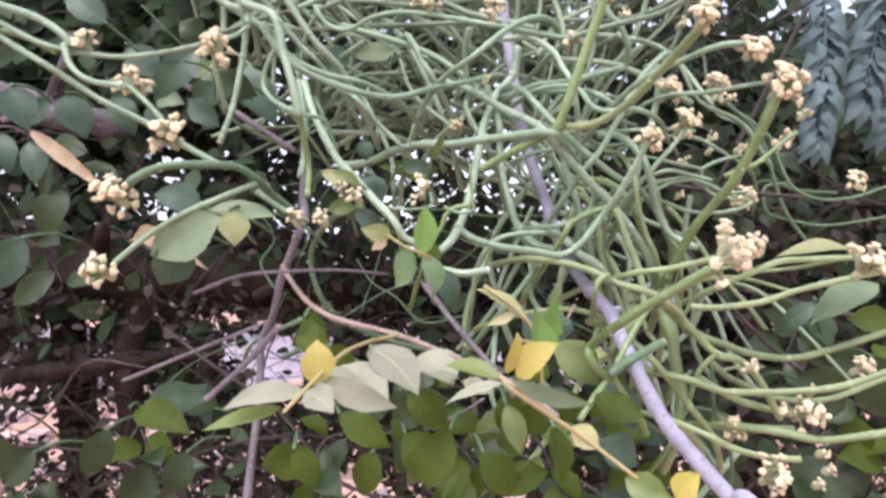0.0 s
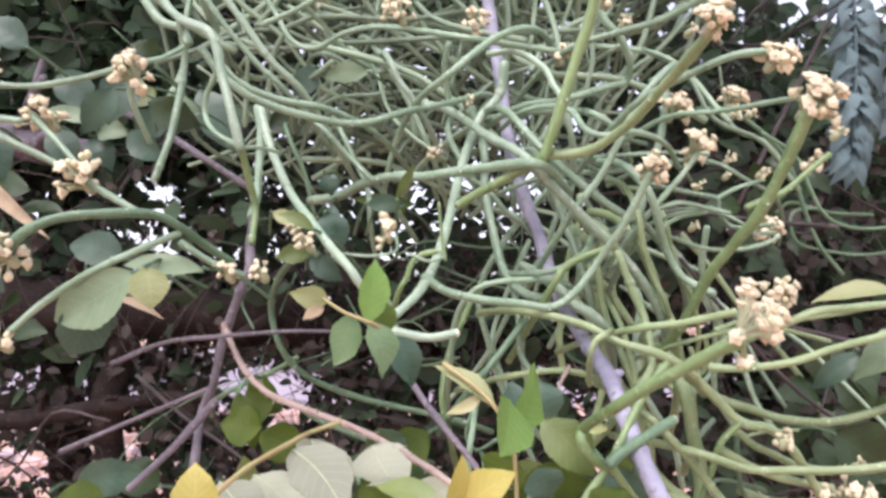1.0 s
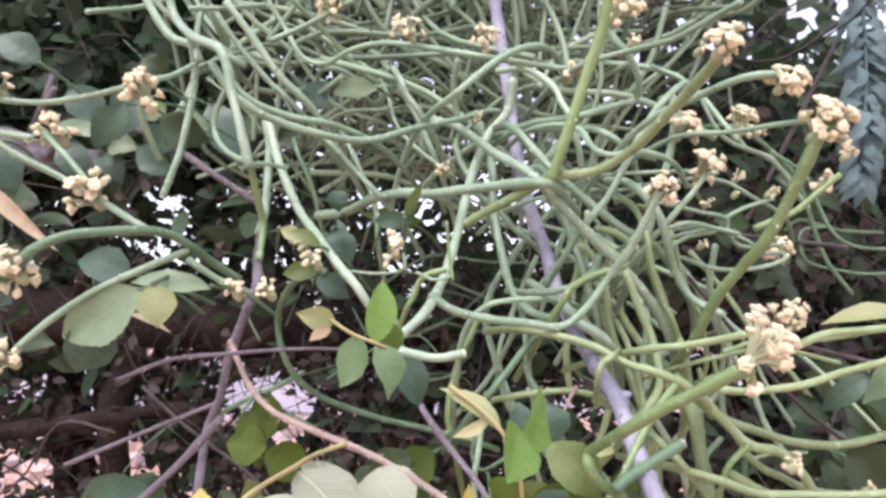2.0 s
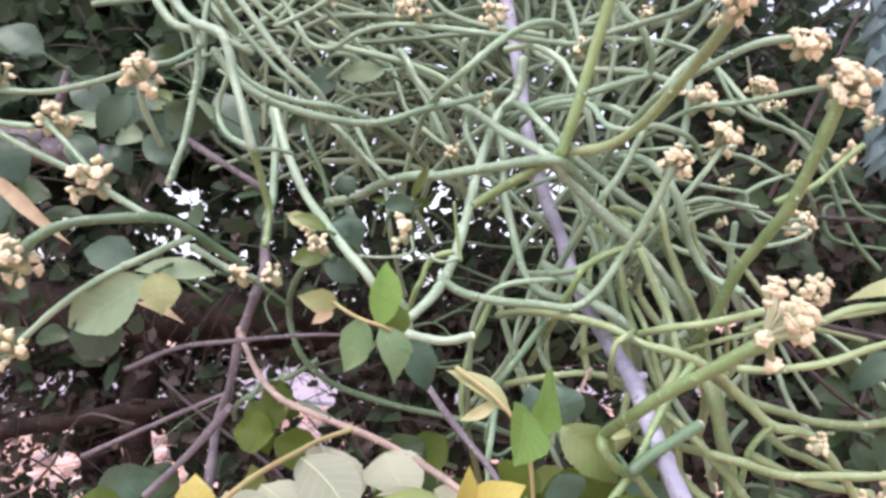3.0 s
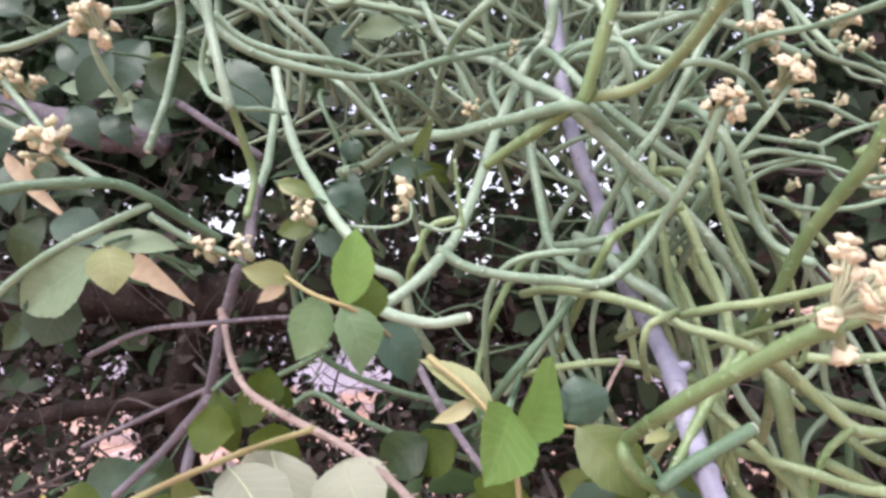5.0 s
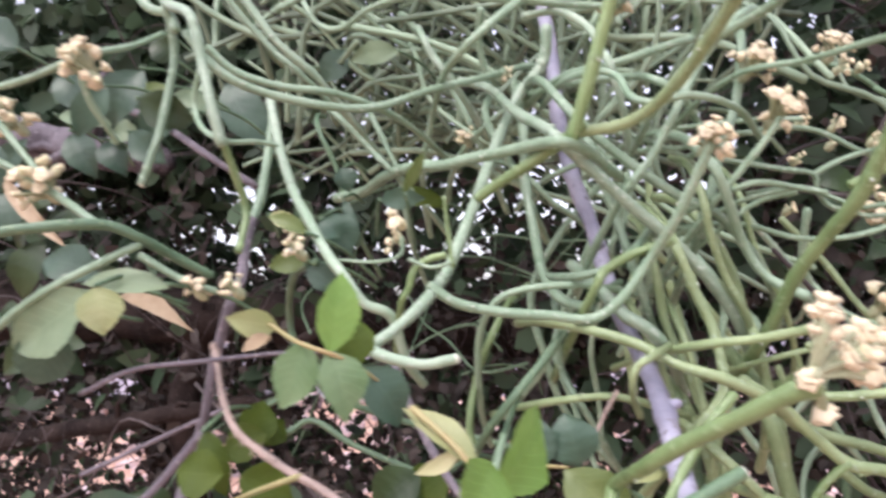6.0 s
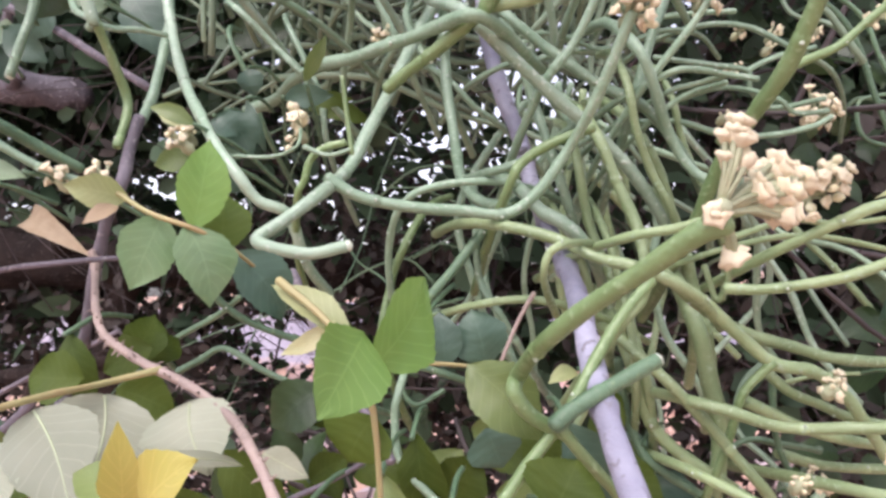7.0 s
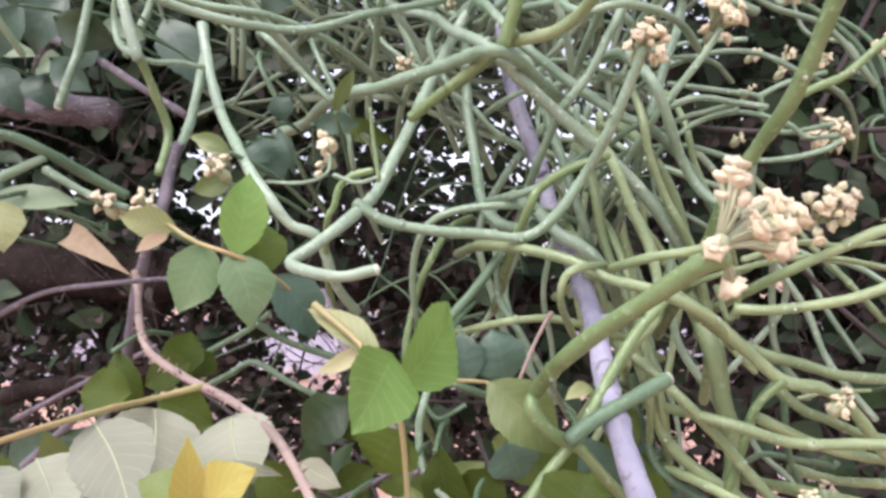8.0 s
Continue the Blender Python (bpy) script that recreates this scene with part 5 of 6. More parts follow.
# ---- woody climber and leafy shoots ----
twig([(-0.103, 0.520, 1.501), (-0.102, 0.509, 1.483), (-0.098, 0.496, 1.466), (-0.102, 0.491, 1.451), (-0.108, 0.494, 1.437), (-0.114, 0.497, 1.422), (-0.117, 0.497, 1.407), (-0.121, 0.499, 1.392), (-0.129, 0.505, 1.377), (-0.121, 0.470, 1.340), (-0.125, 0.440, 1.200), (-0.115, 0.420, 1.000), (-0.100, 0.440, 0.500), (-0.120, 0.500, -0.050)], 0.0031, "wood", "purple-brown woody climber stem beside the tangle", 0)
twig([(-0.112, 0.481, 1.388), (-0.134, 0.477, 1.363), (-0.155, 0.468, 1.342)], 0.0024, "wood", "purple-brown woody climber stem beside the tangle", 0)
twig([(-0.160, 0.454, 1.411), (-0.130, 0.450, 1.422), (-0.099, 0.451, 1.425), (-0.068, 0.473, 1.427), (-0.039, 0.505, 1.426)], 0.0013, "wood", "purple-brown woody climber stem beside the tangle", 0)
twig([(-0.013, 0.487, 1.418), (0.007, 0.456, 1.392), (0.022, 0.439, 1.375), (0.033, 0.431, 1.363), (0.042, 0.423, 1.350)], 0.0019, "wood", "purple-brown woody climber stem beside the tangle", 0)
twig([(-0.262, 0.601, 1.613), (-0.195, 0.578, 1.578), (-0.155, 0.564, 1.552), (-0.119, 0.559, 1.528)], 0.0029, "wood", "purple-brown woody climber stem beside the tangle", 0)
twig([(0.093, 0.500, 1.404), (0.085, 0.495, 1.391), (0.076, 0.489, 1.372)], 0.0011, "pink", "purple-brown woody climber stem beside the tangle", 0)
shoot_stalka = stalk_thing("leafy_shoot", [(-0.033, 0.383, 1.443), (-0.021, 0.383, 1.435), (-0.009, 0.386, 1.430), (-0.003, 0.401, 1.424), (0.003, 0.428, 1.410)], 0.0009, "orange", "young leafy shoot with an orange stalk and green leaves")
shoot_stalkb = stalk_thing("leafy_shoot", [(0.022, 0.374, 1.413), (0.037, 0.367, 1.402), (0.046, 0.363, 1.391), (0.050, 0.364, 1.378), (0.051, 0.366, 1.348)], 0.0011, "orange", "leafy shoot with bright green and yellow leaves")
shoot_stalkd = stalk_thing("leafy_shoot", [(0.047, 0.435, 1.382), (0.059, 0.446, 1.380), (0.069, 0.453, 1.378)], 0.0009, "orange", "small side shoot with olive and bluish leaves")
twig([(-0.012, 0.470, 1.323), (0.010, 0.473, 1.332), (0.027, 0.474, 1.342)], 0.0012, "wood", "purple-brown woody climber stem beside the tangle", 0)
twig([(-0.265, 0.592, 1.342), (-0.201, 0.573, 1.367), (-0.138, 0.554, 1.391)], 0.0018, "wood", "purple-brown woody climber stem beside the tangle", 0)
twig([(-0.112, 0.492, 1.432), (-0.108, 0.488, 1.425), (-0.089, 0.459, 1.407), (-0.070, 0.434, 1.397), (-0.050, 0.414, 1.392), (-0.030, 0.396, 1.388), (-0.011, 0.387, 1.382), (0.007, 0.374, 1.375), (0.021, 0.354, 1.371), (0.036, 0.331, 1.364), (0.049, 0.308, 1.355)], 0.0017, "pink", "pinkish thorny climber branch arching forward", 64)
shoot_rachis = stalk_thing("leafy_shoot", [(-0.024, 0.393, 1.387), (-0.034, 0.377, 1.385), (-0.036, 0.350, 1.385), (-0.043, 0.315, 1.382), (-0.050, 0.288, 1.374), (-0.060, 0.270, 1.362)], 0.0011, "orange", "orange leaf stalk with whitish and yellow leaves below it")
shoot_stalkn = stalk_thing("leafy_shoot", [(0.024, 0.297, 1.373), (0.028, 0.294, 1.368), (0.046, 0.293, 1.356), (0.061, 0.291, 1.346), (0.077, 0.285, 1.334), (0.091, 0.279, 1.326)], 0.0010, "orange", "young shoot tip with yellow and whitish leaves")
leaf(shoot_stalka, (-0.0125, 0.3940, 1.4300), (-0.0085, 0.4000, 1.4600), 0.0168, (0.76, -0.65, 0.08), "leaf_bright", .05)
leaf(shoot_stalka, (-0.0072, 0.4046, 1.4245), (-0.0106, 0.4162, 1.4458), 0.0180, (0.62, -0.75, 0.10), "leaf_mid", .08)
leaf(shoot_stalka, (-0.0170, 0.3850, 1.4345), (-0.0240, 0.3778, 1.4120), 0.0178, (0.80, -0.60, -0.06), "leaf_sage", .12)
leaf(shoot_stalka, (-0.0090, 0.3843, 1.4315), (-0.0035, 0.3883, 1.4060), 0.0212, (0.72, -0.62, 0.32), "leaf_sage", .12)
leaf(shoot_stalka, (-0.0046, 0.4056, 1.4239), (0.0092, 0.4187, 1.3998), 0.0198, (0.54, -0.73, 0.42), "leaf_teal", .12)
leaf(shoot_stalka, (-0.0280, 0.3836, 1.4397), (-0.0432, 0.3744, 1.4436), 0.0106, (0.45, -0.86, -0.22), "leaf_young", .1)
leaf(shoot_stalka, (-0.0300, 0.3814, 1.4378), (-0.0380, 0.3756, 1.4324), 0.0057, (0.34, -0.84, 0.42), "leaf_peach", .1)
leaf(shoot_stalkb, (0.0442, 0.3677, 1.3982), (0.0179, 0.3787, 1.4148), 0.0111, (0.47, -0.74, 0.48), "leaf_young", .12)
leaf(shoot_stalkb, (0.0391, 0.3690, 1.4009), (0.0229, 0.3704, 1.3922), 0.0052, (0.46, -0.89, 0.05), "leaf_cream", .1)
leaf(shoot_stalkb, (0.0518, 0.3641, 1.3887), (0.0631, 0.3866, 1.4123), 0.0252, (0.79, -0.61, -0.06), "leaf_bright", .05)
leaf(shoot_stalkb, (0.0505, 0.3600, 1.3990), (0.0446, 0.3370, 1.3815), 0.0215, (0.68, -0.68, 0.26), "leaf_bright", .06)
leaf(shoot_stalkb, (0.0496, 0.3665, 1.3762), (0.0424, 0.3642, 1.3647), 0.0193, (0.21, -0.88, 0.42), "leaf_mid", .1)
leaf(shoot_stalkb, (0.0580, 0.4513, 1.3778), (0.0561, 0.4550, 1.3997), 0.0151, (0.12, -0.94, 0.31), "leaf_teal", .1)
leaf(shoot_stalkb, (0.0728, 0.4532, 1.3779), (0.0677, 0.4565, 1.3999), 0.0232, (-0.25, -0.94, 0.24), "leaf_teal", .1)
leaf(shoot_stalkd, (0.0682, 0.4322, 1.3814), (0.0932, 0.4267, 1.3554), 0.0225, (-0.11, -0.96, 0.26), "leaf_olive", .05)
leaf(shoot_stalkd, (0.0951, 0.4077, 1.3377), (0.1042, 0.4131, 1.3529), 0.0280, (-0.03, -0.88, 0.48), "leaf_mid", .1)
leaf(shoot_stalkd, (0.0705, 0.4796, 1.3490), (0.0769, 0.4813, 1.3320), 0.0238, (0.05, -0.90, 0.44), "leaf_teal", .1)
leaf(shoot_stalkd, (0.0526, 0.4788, 1.3209), (0.0676, 0.4799, 1.3367), 0.0238, (0.33, -0.90, 0.27), "leaf_mid", .1)
leaf(shoot_rachis, (-0.0360, 0.3504, 1.3841), (-0.0111, 0.3296, 1.3633), 0.0216, (0.45, -0.81, 0.37), "leaf_white", .05)
leaf(shoot_rachis, (-0.0350, 0.3810, 1.3821), (-0.0203, 0.3486, 1.3625), 0.0267, (0.56, -0.74, 0.37), "leaf_white", .05)
leaf(shoot_rachis, (-0.0089, 0.3805, 1.3792), (0.0055, 0.3621, 1.3634), 0.0253, (0.27, -0.89, 0.36), "leaf_white", .05)
leaf(shoot_rachis, (0.0123, 0.3730, 1.3645), (-0.0045, 0.3431, 1.3725), 0.0067, (0.23, -0.57, 0.79), "leaf_white", .06)
leaf(shoot_rachis, (0.0103, 0.3860, 1.3628), (0.0263, 0.3804, 1.3568), 0.0087, (0.23, -0.92, 0.30), "leaf_white", .06)
leaf(shoot_rachis, (-0.0492, 0.3441, 1.3757), (-0.0246, 0.3229, 1.3615), 0.0182, (0.50, -0.77, 0.39), "leaf_white", .05)
leaf(shoot_rachis, (-0.0598, 0.3377, 1.3740), (-0.0364, 0.3162, 1.3623), 0.0184, (0.55, -0.73, 0.40), "leaf_white", .05)
leaf(shoot_rachis, (-0.0564, 0.3582, 1.3768), (-0.0612, 0.3787, 1.3610), 0.0092, (0.40, -0.87, 0.30), "leaf_olive", .06)
leaf(shoot_rachis, (-0.0671, 0.4171, 1.3823), (-0.0866, 0.4145, 1.3840), 0.0197, (0.54, -0.78, 0.33), "leaf_mid", .08)
leaf(shoot_rachis, (-0.0924, 0.4846, 1.3805), (-0.0924, 0.5137, 1.4015), 0.0200, (0.61, -0.77, 0.18), "leaf_mid", .08)
leaf(shoot_rachis, (-0.0910, 0.5050, 1.3796), (-0.0863, 0.5253, 1.3890), 0.0165, (0.44, -0.84, 0.31), "leaf_mid", .08)
leaf(shoot_rachis, (-0.0797, 0.4564, 1.3726), (-0.0552, 0.4603, 1.3610), 0.0211, (0.35, -0.93, 0.08), "leaf_mid", .08)
leaf(shoot_rachis, (-0.0804, 0.4858, 1.3866), (-0.1031, 0.4834, 1.3769), 0.0203, (0.41, -0.80, 0.44), "leaf_mid", .08)
leaf(shoot_rachis, (-0.0300, 0.4347, 1.3365), (-0.0083, 0.4371, 1.3443), 0.0190, (0.48, -0.86, 0.18), "leaf_dark", .08)
leaf(shoot_rachis, (-0.0053, 0.4969, 1.3655), (-0.0296, 0.4947, 1.3479), 0.0247, (0.30, -0.88, 0.38), "leaf_dark", .08)
leaf(shoot_stalkn, (0.0276, 0.2884, 1.3739), (0.0430, 0.2761, 1.3878), 0.0133, (-0.23, -0.86, 0.46), "leaf_yellow", .08)
leaf(shoot_stalkn, (0.0259, 0.2894, 1.3739), (0.0300, 0.2818, 1.3911), 0.0065, (0.20, -0.95, 0.24), "leaf_yellow", .1)
leaf(shoot_stalkn, (0.0255, 0.2956, 1.3717), (0.0009, 0.2893, 1.3637), 0.0061, (-0.20, -0.70, 0.68), "leaf_white", .06)
leaf(shoot_stalkn, (0.0283, 0.2957, 1.3707), (0.0643, 0.3047, 1.3589), 0.0078, (-0.37, -0.92, -0.14), "leaf_pale", .06)
leaf(shoot_stalkn, (0.0240, 0.3005, 1.3731), (0.0002, 0.3131, 1.3778), 0.0091, (0.10, -0.75, 0.66), "leaf_olive", .06)
leaf(shoot_stalkn, (0.0529, 0.2952, 1.3527), (0.0634, 0.2910, 1.3444), 0.0101, (-0.39, -0.91, 0.14), "leaf_cream", .06)
leaf(shoot_stalkn, (0.0719, 0.2868, 1.3342), (0.0877, 0.2773, 1.3280), 0.0121, (-0.32, -0.90, 0.31), "leaf_olive", .06)
leaf(shoot_stalkn, (0.0888, 0.2773, 1.3280), (0.0963, 0.2713, 1.3392), 0.0108, (-0.29, -0.85, 0.44), "leaf_yellow", .06)
leaf(shoot_rachis, (-0.0520, 0.2887, 1.3701), (-0.0515, 0.2921, 1.3885), 0.0137, (0.33, -0.90, 0.29), "leaf_yellow", .06)
leaf(shoot_rachis, (-0.0540, 0.2898, 1.3691), (-0.0803, 0.2640, 1.3657), 0.0111, (0.10, -0.78, 0.62), "leaf_white", .06)
leaf(shoot_rachis, (-0.0502, 0.2915, 1.3725), (-0.0190, 0.2946, 1.3599), 0.0117, (-0.05, -1.00, -0.04), "leaf_white", .06)
leaf(shoot_rachis, (-0.0554, 0.2879, 1.3684), (-0.0431, 0.2795, 1.3611), 0.0128, (0.16, -0.92, 0.35), "leaf_white", .06)
leaf(shoot_rachis, (-0.0636, 0.2843, 1.3632), (-0.0886, 0.2648, 1.3570), 0.0076, (0.12, -0.79, 0.60), "leaf_olive", .06)
sprig((-0.0618, 0.4269, 1.3398), (-0.0309, 0.4287, 1.3191), 0.0185, (0.10, -0.92, 0.39), "leaf_mid", .1)
sprig((-0.0215, 0.4257, 1.3532), (0.0037, 0.4279, 1.3281), 0.0203, (-0.16, -0.97, 0.20), "leaf_mid", .1)
sprig((0.0038, 0.4379, 1.3281), (-0.0097, 0.4309, 1.2936), 0.0236, (0.01, -0.91, 0.42), "leaf_mid", .1)
sprig((0.0373, 0.4264, 1.3449), (0.0453, 0.4188, 1.3168), 0.0139, (-0.25, -0.91, 0.34), "leaf_olive", .1)
sprig((0.0239, 0.4289, 1.3164), (0.0407, 0.4313, 1.2890), 0.0211, (-0.07, -0.90, 0.43), "leaf_mid", .1)
sprig((0.0627, 0.4072, 1.3347), (0.0691, 0.4099, 1.3038), 0.0134, (0.01, -0.90, 0.44), "leaf_mid", .1)
sprig((0.1094, 0.4747, 1.3734), (0.0973, 0.4649, 1.3699), 0.0075, (-0.1, -0.9, 0.4), "leaf_young", .1)
sprig((0.1025, 0.4455, 1.3563), (0.1201, 0.4483, 1.3247), 0.0244, (-0.23, -0.91, 0.36), "leaf_teal", .1)
sprig((0.0989, 0.4487, 1.3194), (0.1218, 0.4501, 1.3037), 0.0271, (-0.22, -0.89, 0.41), "leaf_teal", .1)
sprig((-0.0887, 0.4288, 1.3181), (-0.0746, 0.4309, 1.2943), 0.0166, (0.17, -0.89, 0.43), "leaf_mid", .1)
sprig((-0.0840, 0.4319, 1.3967), (-0.0754, 0.4345, 1.3676), 0.0144, (0.17, -0.94, 0.28), "leaf_mid", .1)
sprig((-0.0456, 0.4698, 1.3085), (-0.0530, 0.4724, 1.2784), 0.0202, (0.09, -0.90, 0.43), "leaf_mid", .1)
sprig((-0.1889, 0.5310, 1.2965), (-0.2056, 0.5339, 1.2633), 0.0229, (0.31, -0.85, 0.42), "leaf_dark", .1)
sprig((-0.2217, 0.5078, 1.3324), (-0.1744, 0.4889, 1.3198), 0.0237, (0.34, -0.87, 0.36), "leaf_mid", .1)
sprig((-0.3186, 0.5617, 1.2905), (-0.3450, 0.5640, 1.2642), 0.0271, (0.46, -0.79, 0.40), "leaf_dark", .1)
sprig((-0.2614, 0.5601, 1.3081), (-0.2790, 0.5636, 1.2686), 0.0242, (0.40, -0.83, 0.40), "leaf_dark", .1)
sprig((-0.2568, 0.4099, 1.5340), (-0.2467, 0.4122, 1.5072), 0.0251, (0.52, -0.85, 0.01), "leaf_teal", .1)
sprig((-0.2858, 0.4775, 1.4499), (-0.3088, 0.4808, 1.4116), 0.0321, (0.52, -0.83, 0.19), "leaf_teal", .1)
sprig((-0.3956, 0.6474, 1.5727), (-0.2890, 0.5934, 1.5016), 0.0130, (0.34, -0.91, -0.23), "leaf_peach", .12)
sprig((-0.1869, 0.5677, 1.5877), (-0.2037, 0.5691, 1.5672), 0.0275, (0.42, -0.91, -0.01), "leaf_teal", .08)
sprig((-0.1367, 0.4247, 1.4581), (-0.1810, 0.4300, 1.4343), 0.0294, (0.38, -0.86, 0.33), "leaf_pale", .08)
sprig((-0.1601, 0.4352, 1.4436), (-0.1771, 0.4427, 1.4146), 0.0302, (0.59, -0.78, 0.21), "leaf_teal", .08)
sprig((-0.1593, 0.4624, 1.4691), (-0.1930, 0.4644, 1.4783), 0.0255, (0.46, -0.87, 0.16), "leaf_teal", .08)
sprig((-0.1051, 0.4383, 1.4611), (-0.1463, 0.4335, 1.4647), 0.0137, (0.38, -0.72, 0.59), "leaf_pale", .08)
sprig((-0.1278, 0.4199, 1.4605), (-0.1239, 0.4197, 1.4388), 0.0190, (0.40, -0.89, 0.20), "leaf_young", .08)
sprig((-0.3415, 0.7258, 1.4870), (-0.2294, 0.6343, 1.4525), 0.0215, (0.52, -0.85, -0.00), "leaf_peach", .12)
sprig((-0.1698, 0.5096, 1.5755), (-0.1405, 0.5230, 1.5624), 0.0225, (0.32, -0.93, -0.19), "leaf_dark", .08)
sprig((-0.1958, 0.5168, 1.5873), (-0.2168, 0.5191, 1.5575), 0.0236, (0.47, -0.88, -0.02), "leaf_teal", .08)
sprig((-0.2026, 0.5489, 1.5680), (-0.1789, 0.5529, 1.5461), 0.0229, (0.21, -0.95, -0.24), "leaf_teal", .08)
sprig((-0.2518, 0.5102, 1.6144), (-0.2816, 0.5062, 1.6332), 0.0277, (0.56, -0.82, -0.09), "leaf_teal", .08)
sprig((-0.2501, 0.5411, 1.6100), (-0.2224, 0.5458, 1.5840), 0.0295, (0.49, -0.87, -0.04), "leaf_teal", .08)
sprig((-0.2758, 0.5053, 1.5596), (-0.2615, 0.5101, 1.5266), 0.0308, (0.57, -0.82, 0.05), "leaf_teal", .08)
sprig((-0.2234, 0.5360, 1.3290), (-0.1710, 0.5278, 1.3383), 0.0288, (0.53, -0.85, 0.04), "leaf_teal", .08)
sprig((-0.1769, 0.5594, 1.3242), (-0.2036, 0.5560, 1.3396), 0.0266, (0.38, -0.83, 0.41), "leaf_dark", .08)
sprig((-0.0465, 0.6499, 1.6440), (-0.0849, 0.6482, 1.6394), 0.0180, (0.17, -0.98, -0.09), "leaf_pale", .08)
sprig((-0.0946, 0.6658, 1.6561), (-0.1147, 0.6675, 1.6316), 0.0273, (0.22, -0.97, -0.08), "leaf_teal", .08)
sprig((-0.0575, 0.4872, 1.4875), (-0.0778, 0.4840, 1.4967), 0.0085, (0.24, -0.96, 0.12), "leaf_olive", .08)
sprig((-0.0624, 0.4969, 1.4737), (-0.0824, 0.4944, 1.4717), 0.0120, (0.23, -0.96, 0.16), "leaf_olive", .08)
sprig((-0.0589, 0.5248, 1.5030), (-0.0471, 0.5284, 1.4788), 0.0235, (0.18, -0.98, 0.13), "leaf_teal", .08)
sprig((-0.0323, 0.5355, 1.5107), (-0.0060, 0.5371, 1.5102), 0.0149, (0.11, -0.99, -0.09), "leaf_teal", .08)
sprig((-0.0627, 0.4980, 1.4719), (-0.0422, 0.5010, 1.4574), 0.0167, (0.19, -0.97, 0.18), "leaf_teal", .08)
sprig((0.2988, 0.5142, 1.4500), (0.2445, 0.5140, 1.4434), 0.0176, (-0.46, -0.61, 0.65), "leaf_young", .1)
sprig((0.3302, 0.5369, 1.4275), (0.2773, 0.5390, 1.3957), 0.0320, (-0.62, -0.58, 0.53), "leaf_pale", .1)
sprig((0.2942, 0.5582, 1.4083), (0.2656, 0.5701, 1.3830), 0.0187, (-0.49, -0.79, 0.37), "leaf_teal", .1)
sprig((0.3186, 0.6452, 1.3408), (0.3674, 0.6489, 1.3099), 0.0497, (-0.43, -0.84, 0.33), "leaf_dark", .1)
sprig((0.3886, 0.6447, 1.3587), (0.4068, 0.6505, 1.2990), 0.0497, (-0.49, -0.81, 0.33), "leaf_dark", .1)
sprig((0.1394, 0.5227, 1.3314), (0.1106, 0.5251, 1.3002), 0.0400, (-0.19, -0.90, 0.38), "leaf_mid", .1)
sprig((-0.0247, 0.4709, 1.3206), (-0.0002, 0.4740, 1.2913), 0.0269, (0.06, -0.91, 0.42), "leaf_mid", .1)
sprig((0.0409, 0.4694, 1.3476), (0.0507, 0.4729, 1.3115), 0.0210, (-0.37, -0.88, 0.31), "leaf_mid", .1)
sprig((0.0091, 0.5012, 1.3661), (-0.0165, 0.4987, 1.3499), 0.0235, (0.26, -0.89, 0.38), "leaf_mid", .1)
sprig((-0.0089, 0.5018, 1.5068), (0.0029, 0.5022, 1.5286), 0.0081, (0.69, -0.67, -0.27), "leaf_olive", .1)
sprig((-0.0653, 0.5735, 1.5406), (-0.0627, 0.5747, 1.5237), 0.0181, (0.36, -0.93, -0.02), "leaf_teal", .1)
sprig((-0.0611, 0.5157, 1.4983), (-0.0501, 0.5176, 1.4878), 0.0200, (0.40, -0.92, 0.03), "leaf_teal", .1)
sprig((-0.0602, 0.5552, 1.5169), (-0.0504, 0.5581, 1.4862), 0.0088, (0.36, -0.93, 0.03), "leaf_teal", .1)
sprig((-0.0270, 0.5596, 1.5141), (-0.0015, 0.5629, 1.5148), 0.0095, (0.26, -0.96, -0.00), "leaf_mid", .1)
sprig((-0.0895, 0.5118, 1.5022), (-0.0713, 0.5145, 1.4949), 0.0095, (0.41, -0.90, -0.13), "leaf_young", .1)

sprig((-0.2031, 0.5622, 1.6150), (-0.2230, 0.5589, 1.5766), 0.0346, (0.35, -0.9, 0.15), "leaf_teal", .1)
sprig((-0.1698, 0.5980, 1.5972), (-0.2052, 0.5886, 1.6012), 0.0192, (0.35, -0.9, 0.15), "leaf_pale", .1)
sprig((-0.1981, 0.5835, 1.6102), (-0.2169, 0.5777, 1.5965), 0.0173, (0.35, -0.9, 0.15), "leaf_olive", .1)
sprig((-0.2907, 0.6054, 1.5904), (-0.2690, 0.6060, 1.5546), 0.0291, (0.35, -0.9, 0.15), "leaf_teal", .1)
sprig((-0.2516, 0.5908, 1.5770), (-0.2335, 0.5903, 1.5506), 0.0248, (0.35, -0.9, 0.15), "leaf_teal", .1)
sprig((-0.1985, 0.6712, 1.6430), (-0.1613, 0.6753, 1.5827), 0.0427, (0.35, -0.9, 0.15), "leaf_teal", .1)
sprig((-0.2859, 0.5850, 1.5970), (-0.2400, 0.5861, 1.5863), 0.0136, (0.35, -0.9, 0.15), "leaf_pale", .1)
sprig((-0.2467, 0.5909, 1.5812), (-0.2219, 0.5890, 1.5771), 0.0208, (0.35, -0.9, 0.15), "leaf_pale", .1)
sprig((-0.2283, 0.6466, 1.6544), (-0.2444, 0.6376, 1.6702), 0.0269, (0.35, -0.9, 0.15), "leaf_dark", .1)
sprig((-0.1156, 0.8010, 1.6511), (-0.1747, 0.7885, 1.6394), 0.0392, (0.35, -0.9, 0.15), "leaf_dark", .1)
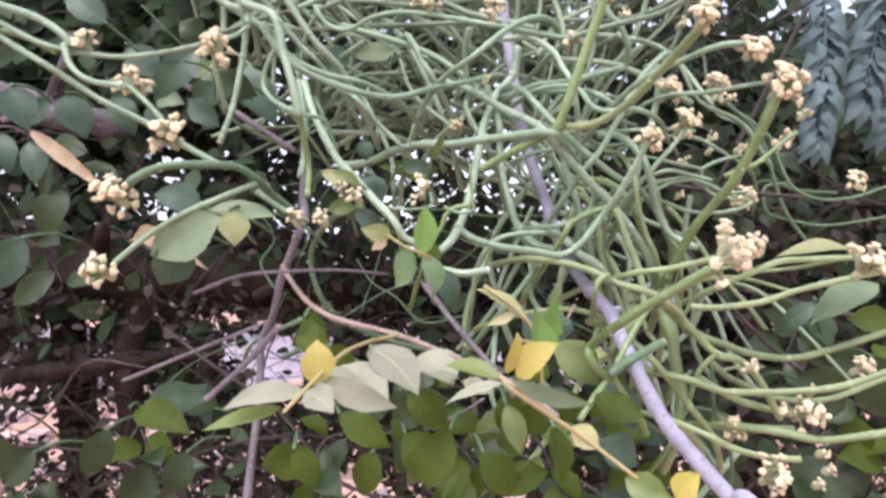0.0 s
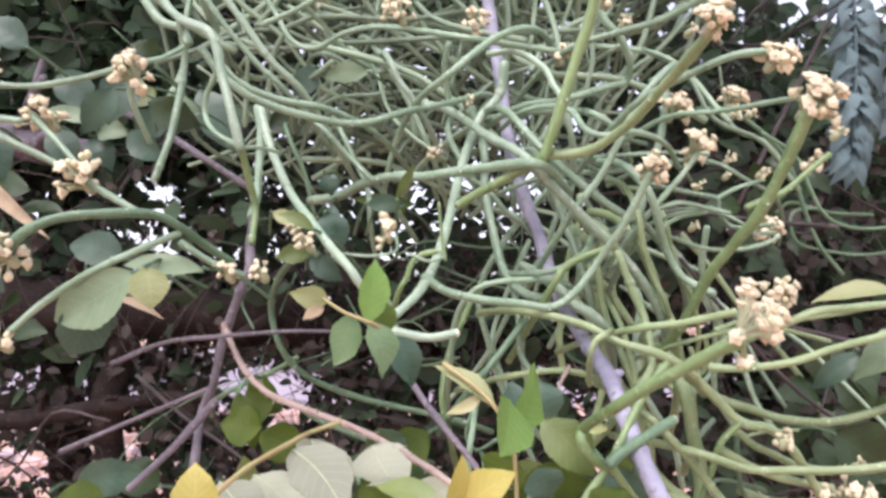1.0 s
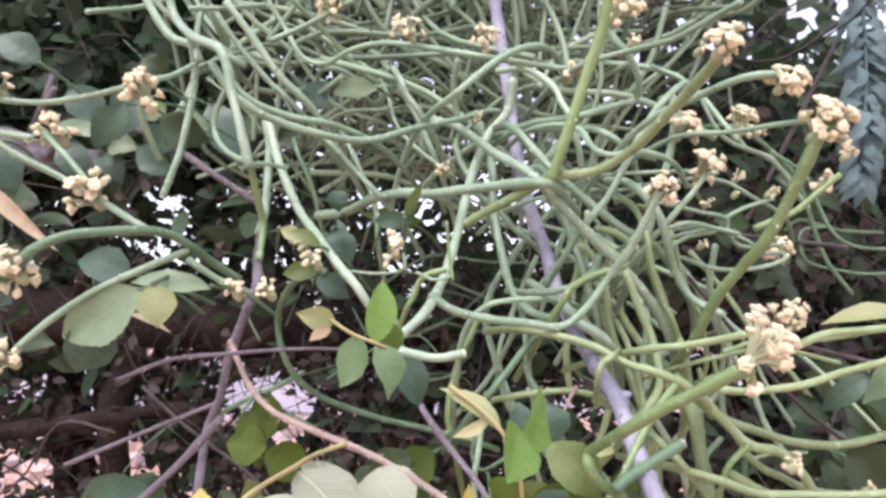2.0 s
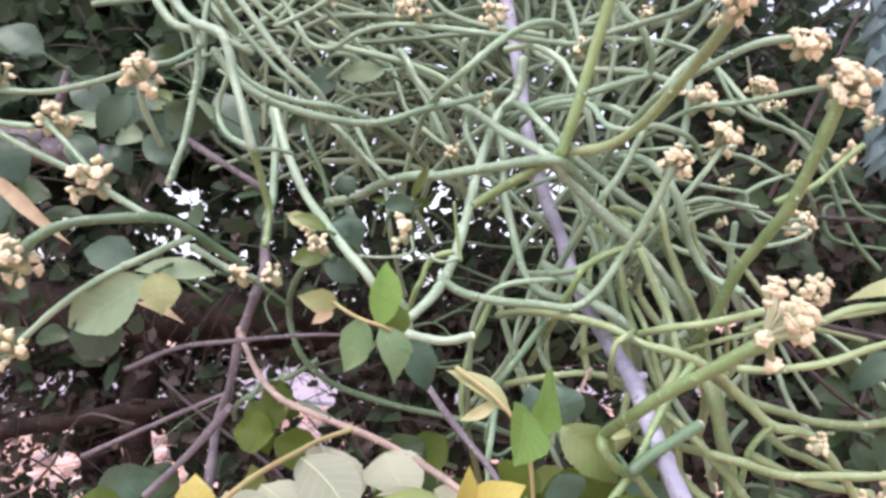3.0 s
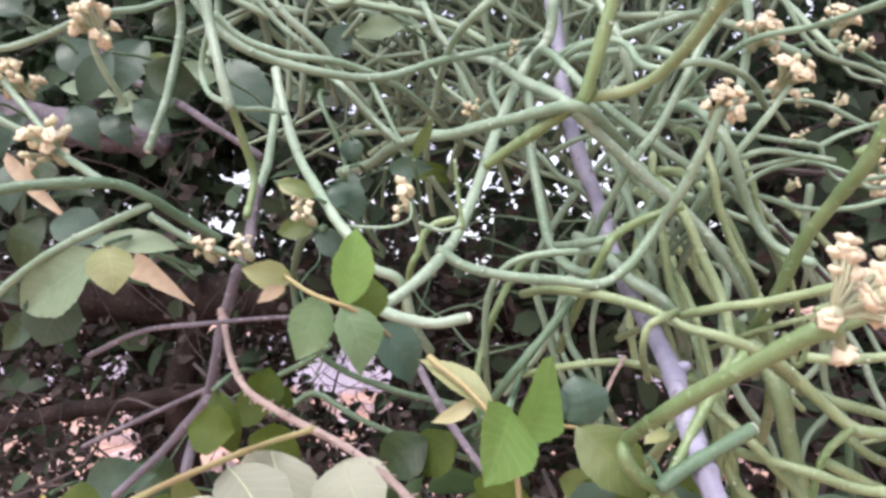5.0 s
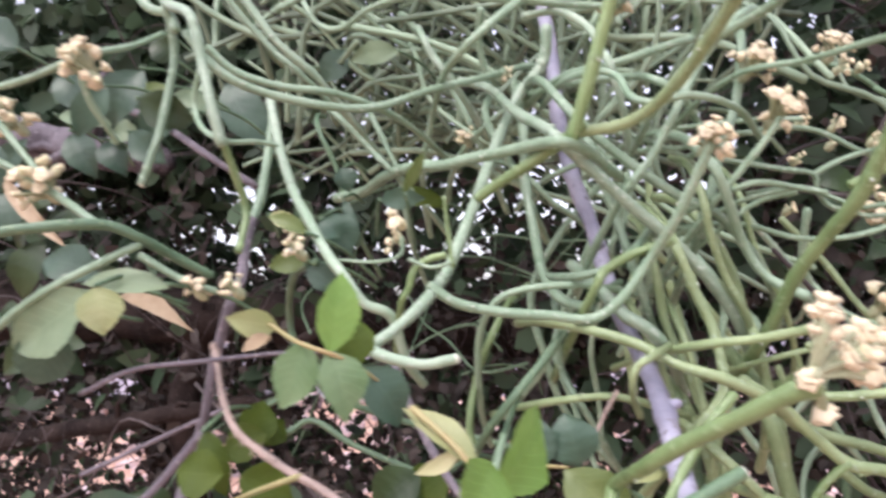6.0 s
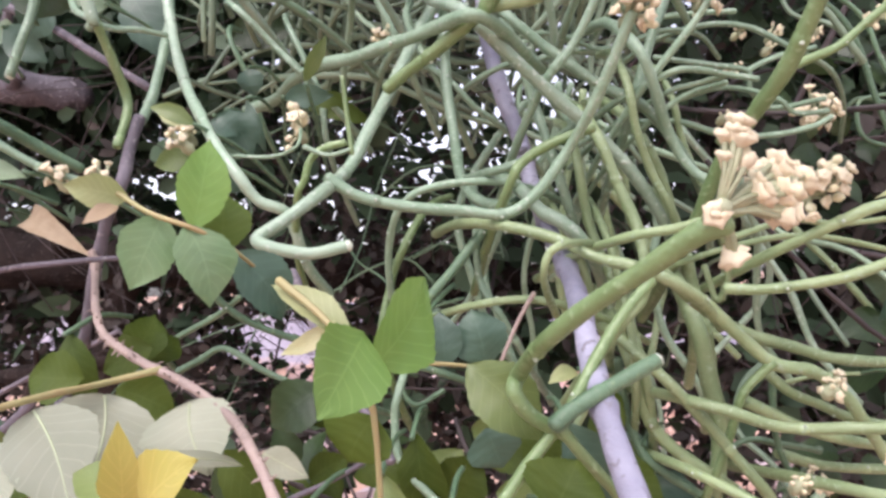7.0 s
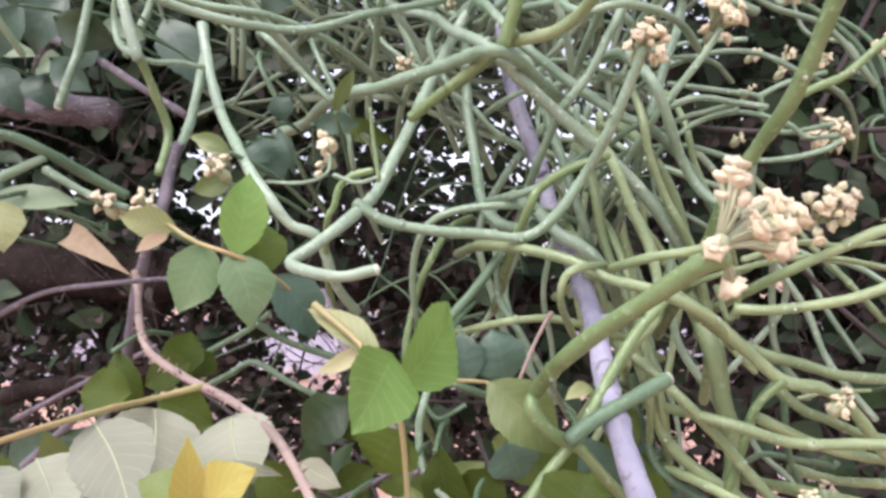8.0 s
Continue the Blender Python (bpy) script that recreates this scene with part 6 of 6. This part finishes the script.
sprig((-0.0151, 0.6724, 1.5286), (-0.0613, 0.6606, 1.5397), 0.0150, (0.35, -0.9, 0.15), "leaf_mid", .1)

# ---- feathery frond ----
frond([(0.410, 0.735, 1.84), (0.402, 0.72, 1.764), (0.396, 0.71, 1.686), (0.385, 0.70, 1.623), (0.379, 0.70, 1.580)], 48, 0.040, "bluish green soft frond hanging beside the tangle", 9)
frond([(0.535, 0.79, 1.87), (0.514, 0.78, 1.795), (0.493, 0.78, 1.714), (0.478, 0.78, 1.645)], 46, 0.048, "bluish green soft frond hanging beside the tangle", 10)
frond([(0.60, 0.81, 1.86), (0.568, 0.80, 1.777), (0.54, 0.80, 1.682), (0.517, 0.80, 1.620)], 48, 0.050, "bluish green soft frond hanging beside the tangle", 11)

# ---- leafy twigs low in the hedge ----
leafy_twig((-0.0370, 0.5578, 1.3344), (0.0144, 0.5127, 1.2766), 9, .040, ["leaf_mid", "leaf_olive", "leaf_dark"], "olive-green leafy twig under the tangle", 40)
leafy_twig((0.0501, 0.5473, 1.3399), (0.0864, 0.5134, 1.2686), 9, .042, ["leaf_mid", "leaf_dark", "leaf_olive"], "olive-green leafy twig under the tangle", 41)
leafy_twig((0.1188, 0.5891, 1.3216), (0.1538, 0.5552, 1.2495), 8, .042, ["leaf_teal", "leaf_mid"], "bluish green leafy twig under the tangle", 42)
leafy_twig((-0.0691, 0.6111, 1.2997), (-0.0986, 0.5655, 1.2467), 8, .040, ["leaf_mid", "leaf_dark"], "dark green leafy twig under the tangle", 43)
leafy_twig((0.0067, 0.5303, 1.3048), (0.0446, 0.4945, 1.2547), 9, .040, ["leaf_mid", "leaf_dark", "leaf_olive"], "olive-green leafy twig under the tangle", 44)
leafy_twig((0.4121, 0.7423, 1.4061), (0.3338, 0.7090, 1.3276), 9, .048, ["leaf_dark"], "dark green leafy twig beside the tangle", 45)
leafy_twig((0.4832, 0.7433, 1.3943), (0.4011, 0.7119, 1.2942), 9, .050, ["leaf_dark", "leaf_mid"], "dark green leafy twig beside the tangle", 46)
leafy_twig((0.4595, 0.7526, 1.2881), (0.3674, 0.7188, 1.2160), 9, .048, ["leaf_dark"], "dark green leafy twig beside the tangle", 47)
leafy_twig((0.4989, 0.7273, 1.3485), (0.4347, 0.7178, 1.2272), 9, .050, ["leaf_dark", "leaf_mid"], "dark green leafy twig beside the tangle", 48)
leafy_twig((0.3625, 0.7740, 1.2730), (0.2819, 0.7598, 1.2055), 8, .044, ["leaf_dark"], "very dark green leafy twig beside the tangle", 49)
leafy_twig((-0.3719, 0.7168, 1.2384), (-0.4352, 0.6786, 1.2160), 8, .046, ["leaf_dark"], "dark green leafy twig low in the hedge", 50)
leafy_twig((-0.3077, 0.7333, 1.2797), (-0.2470, 0.7001, 1.1996), 8, .046, ["leaf_dark", "leaf_mid"], "dark green leafy twig low in the hedge", 51)
leafy_twig((-0.4727, 0.6875, 1.5732), (-0.3507, 0.6524, 1.5159), 8, .046, ["leaf_dark", "leaf_teal"], "dark bluish green leafy twig in the hedge", 52)
leafy_twig((-0.4615, 0.6963, 1.4727), (-0.3667, 0.6802, 1.4273), 7, .046, ["leaf_dark"], "dark green leafy twig in the hedge", 53)
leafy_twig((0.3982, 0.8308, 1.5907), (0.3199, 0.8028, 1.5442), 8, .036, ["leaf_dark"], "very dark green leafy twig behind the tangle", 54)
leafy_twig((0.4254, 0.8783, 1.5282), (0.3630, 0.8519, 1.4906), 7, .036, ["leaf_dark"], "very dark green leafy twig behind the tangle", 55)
leafy_twig((0.0839, 0.5219, 1.3092), (0.1154, 0.5048, 1.3295), 6, .030, ["leaf_mid", "leaf_teal"], "green leafy twig under the tangle", 56)
leafy_twig((-0.0024, 0.5312, 1.3005), (-0.0183, 0.5079, 1.3183), 5, .028, ["leaf_dark", "leaf_mid"], "dark green leafy twig under the tangle", 57)
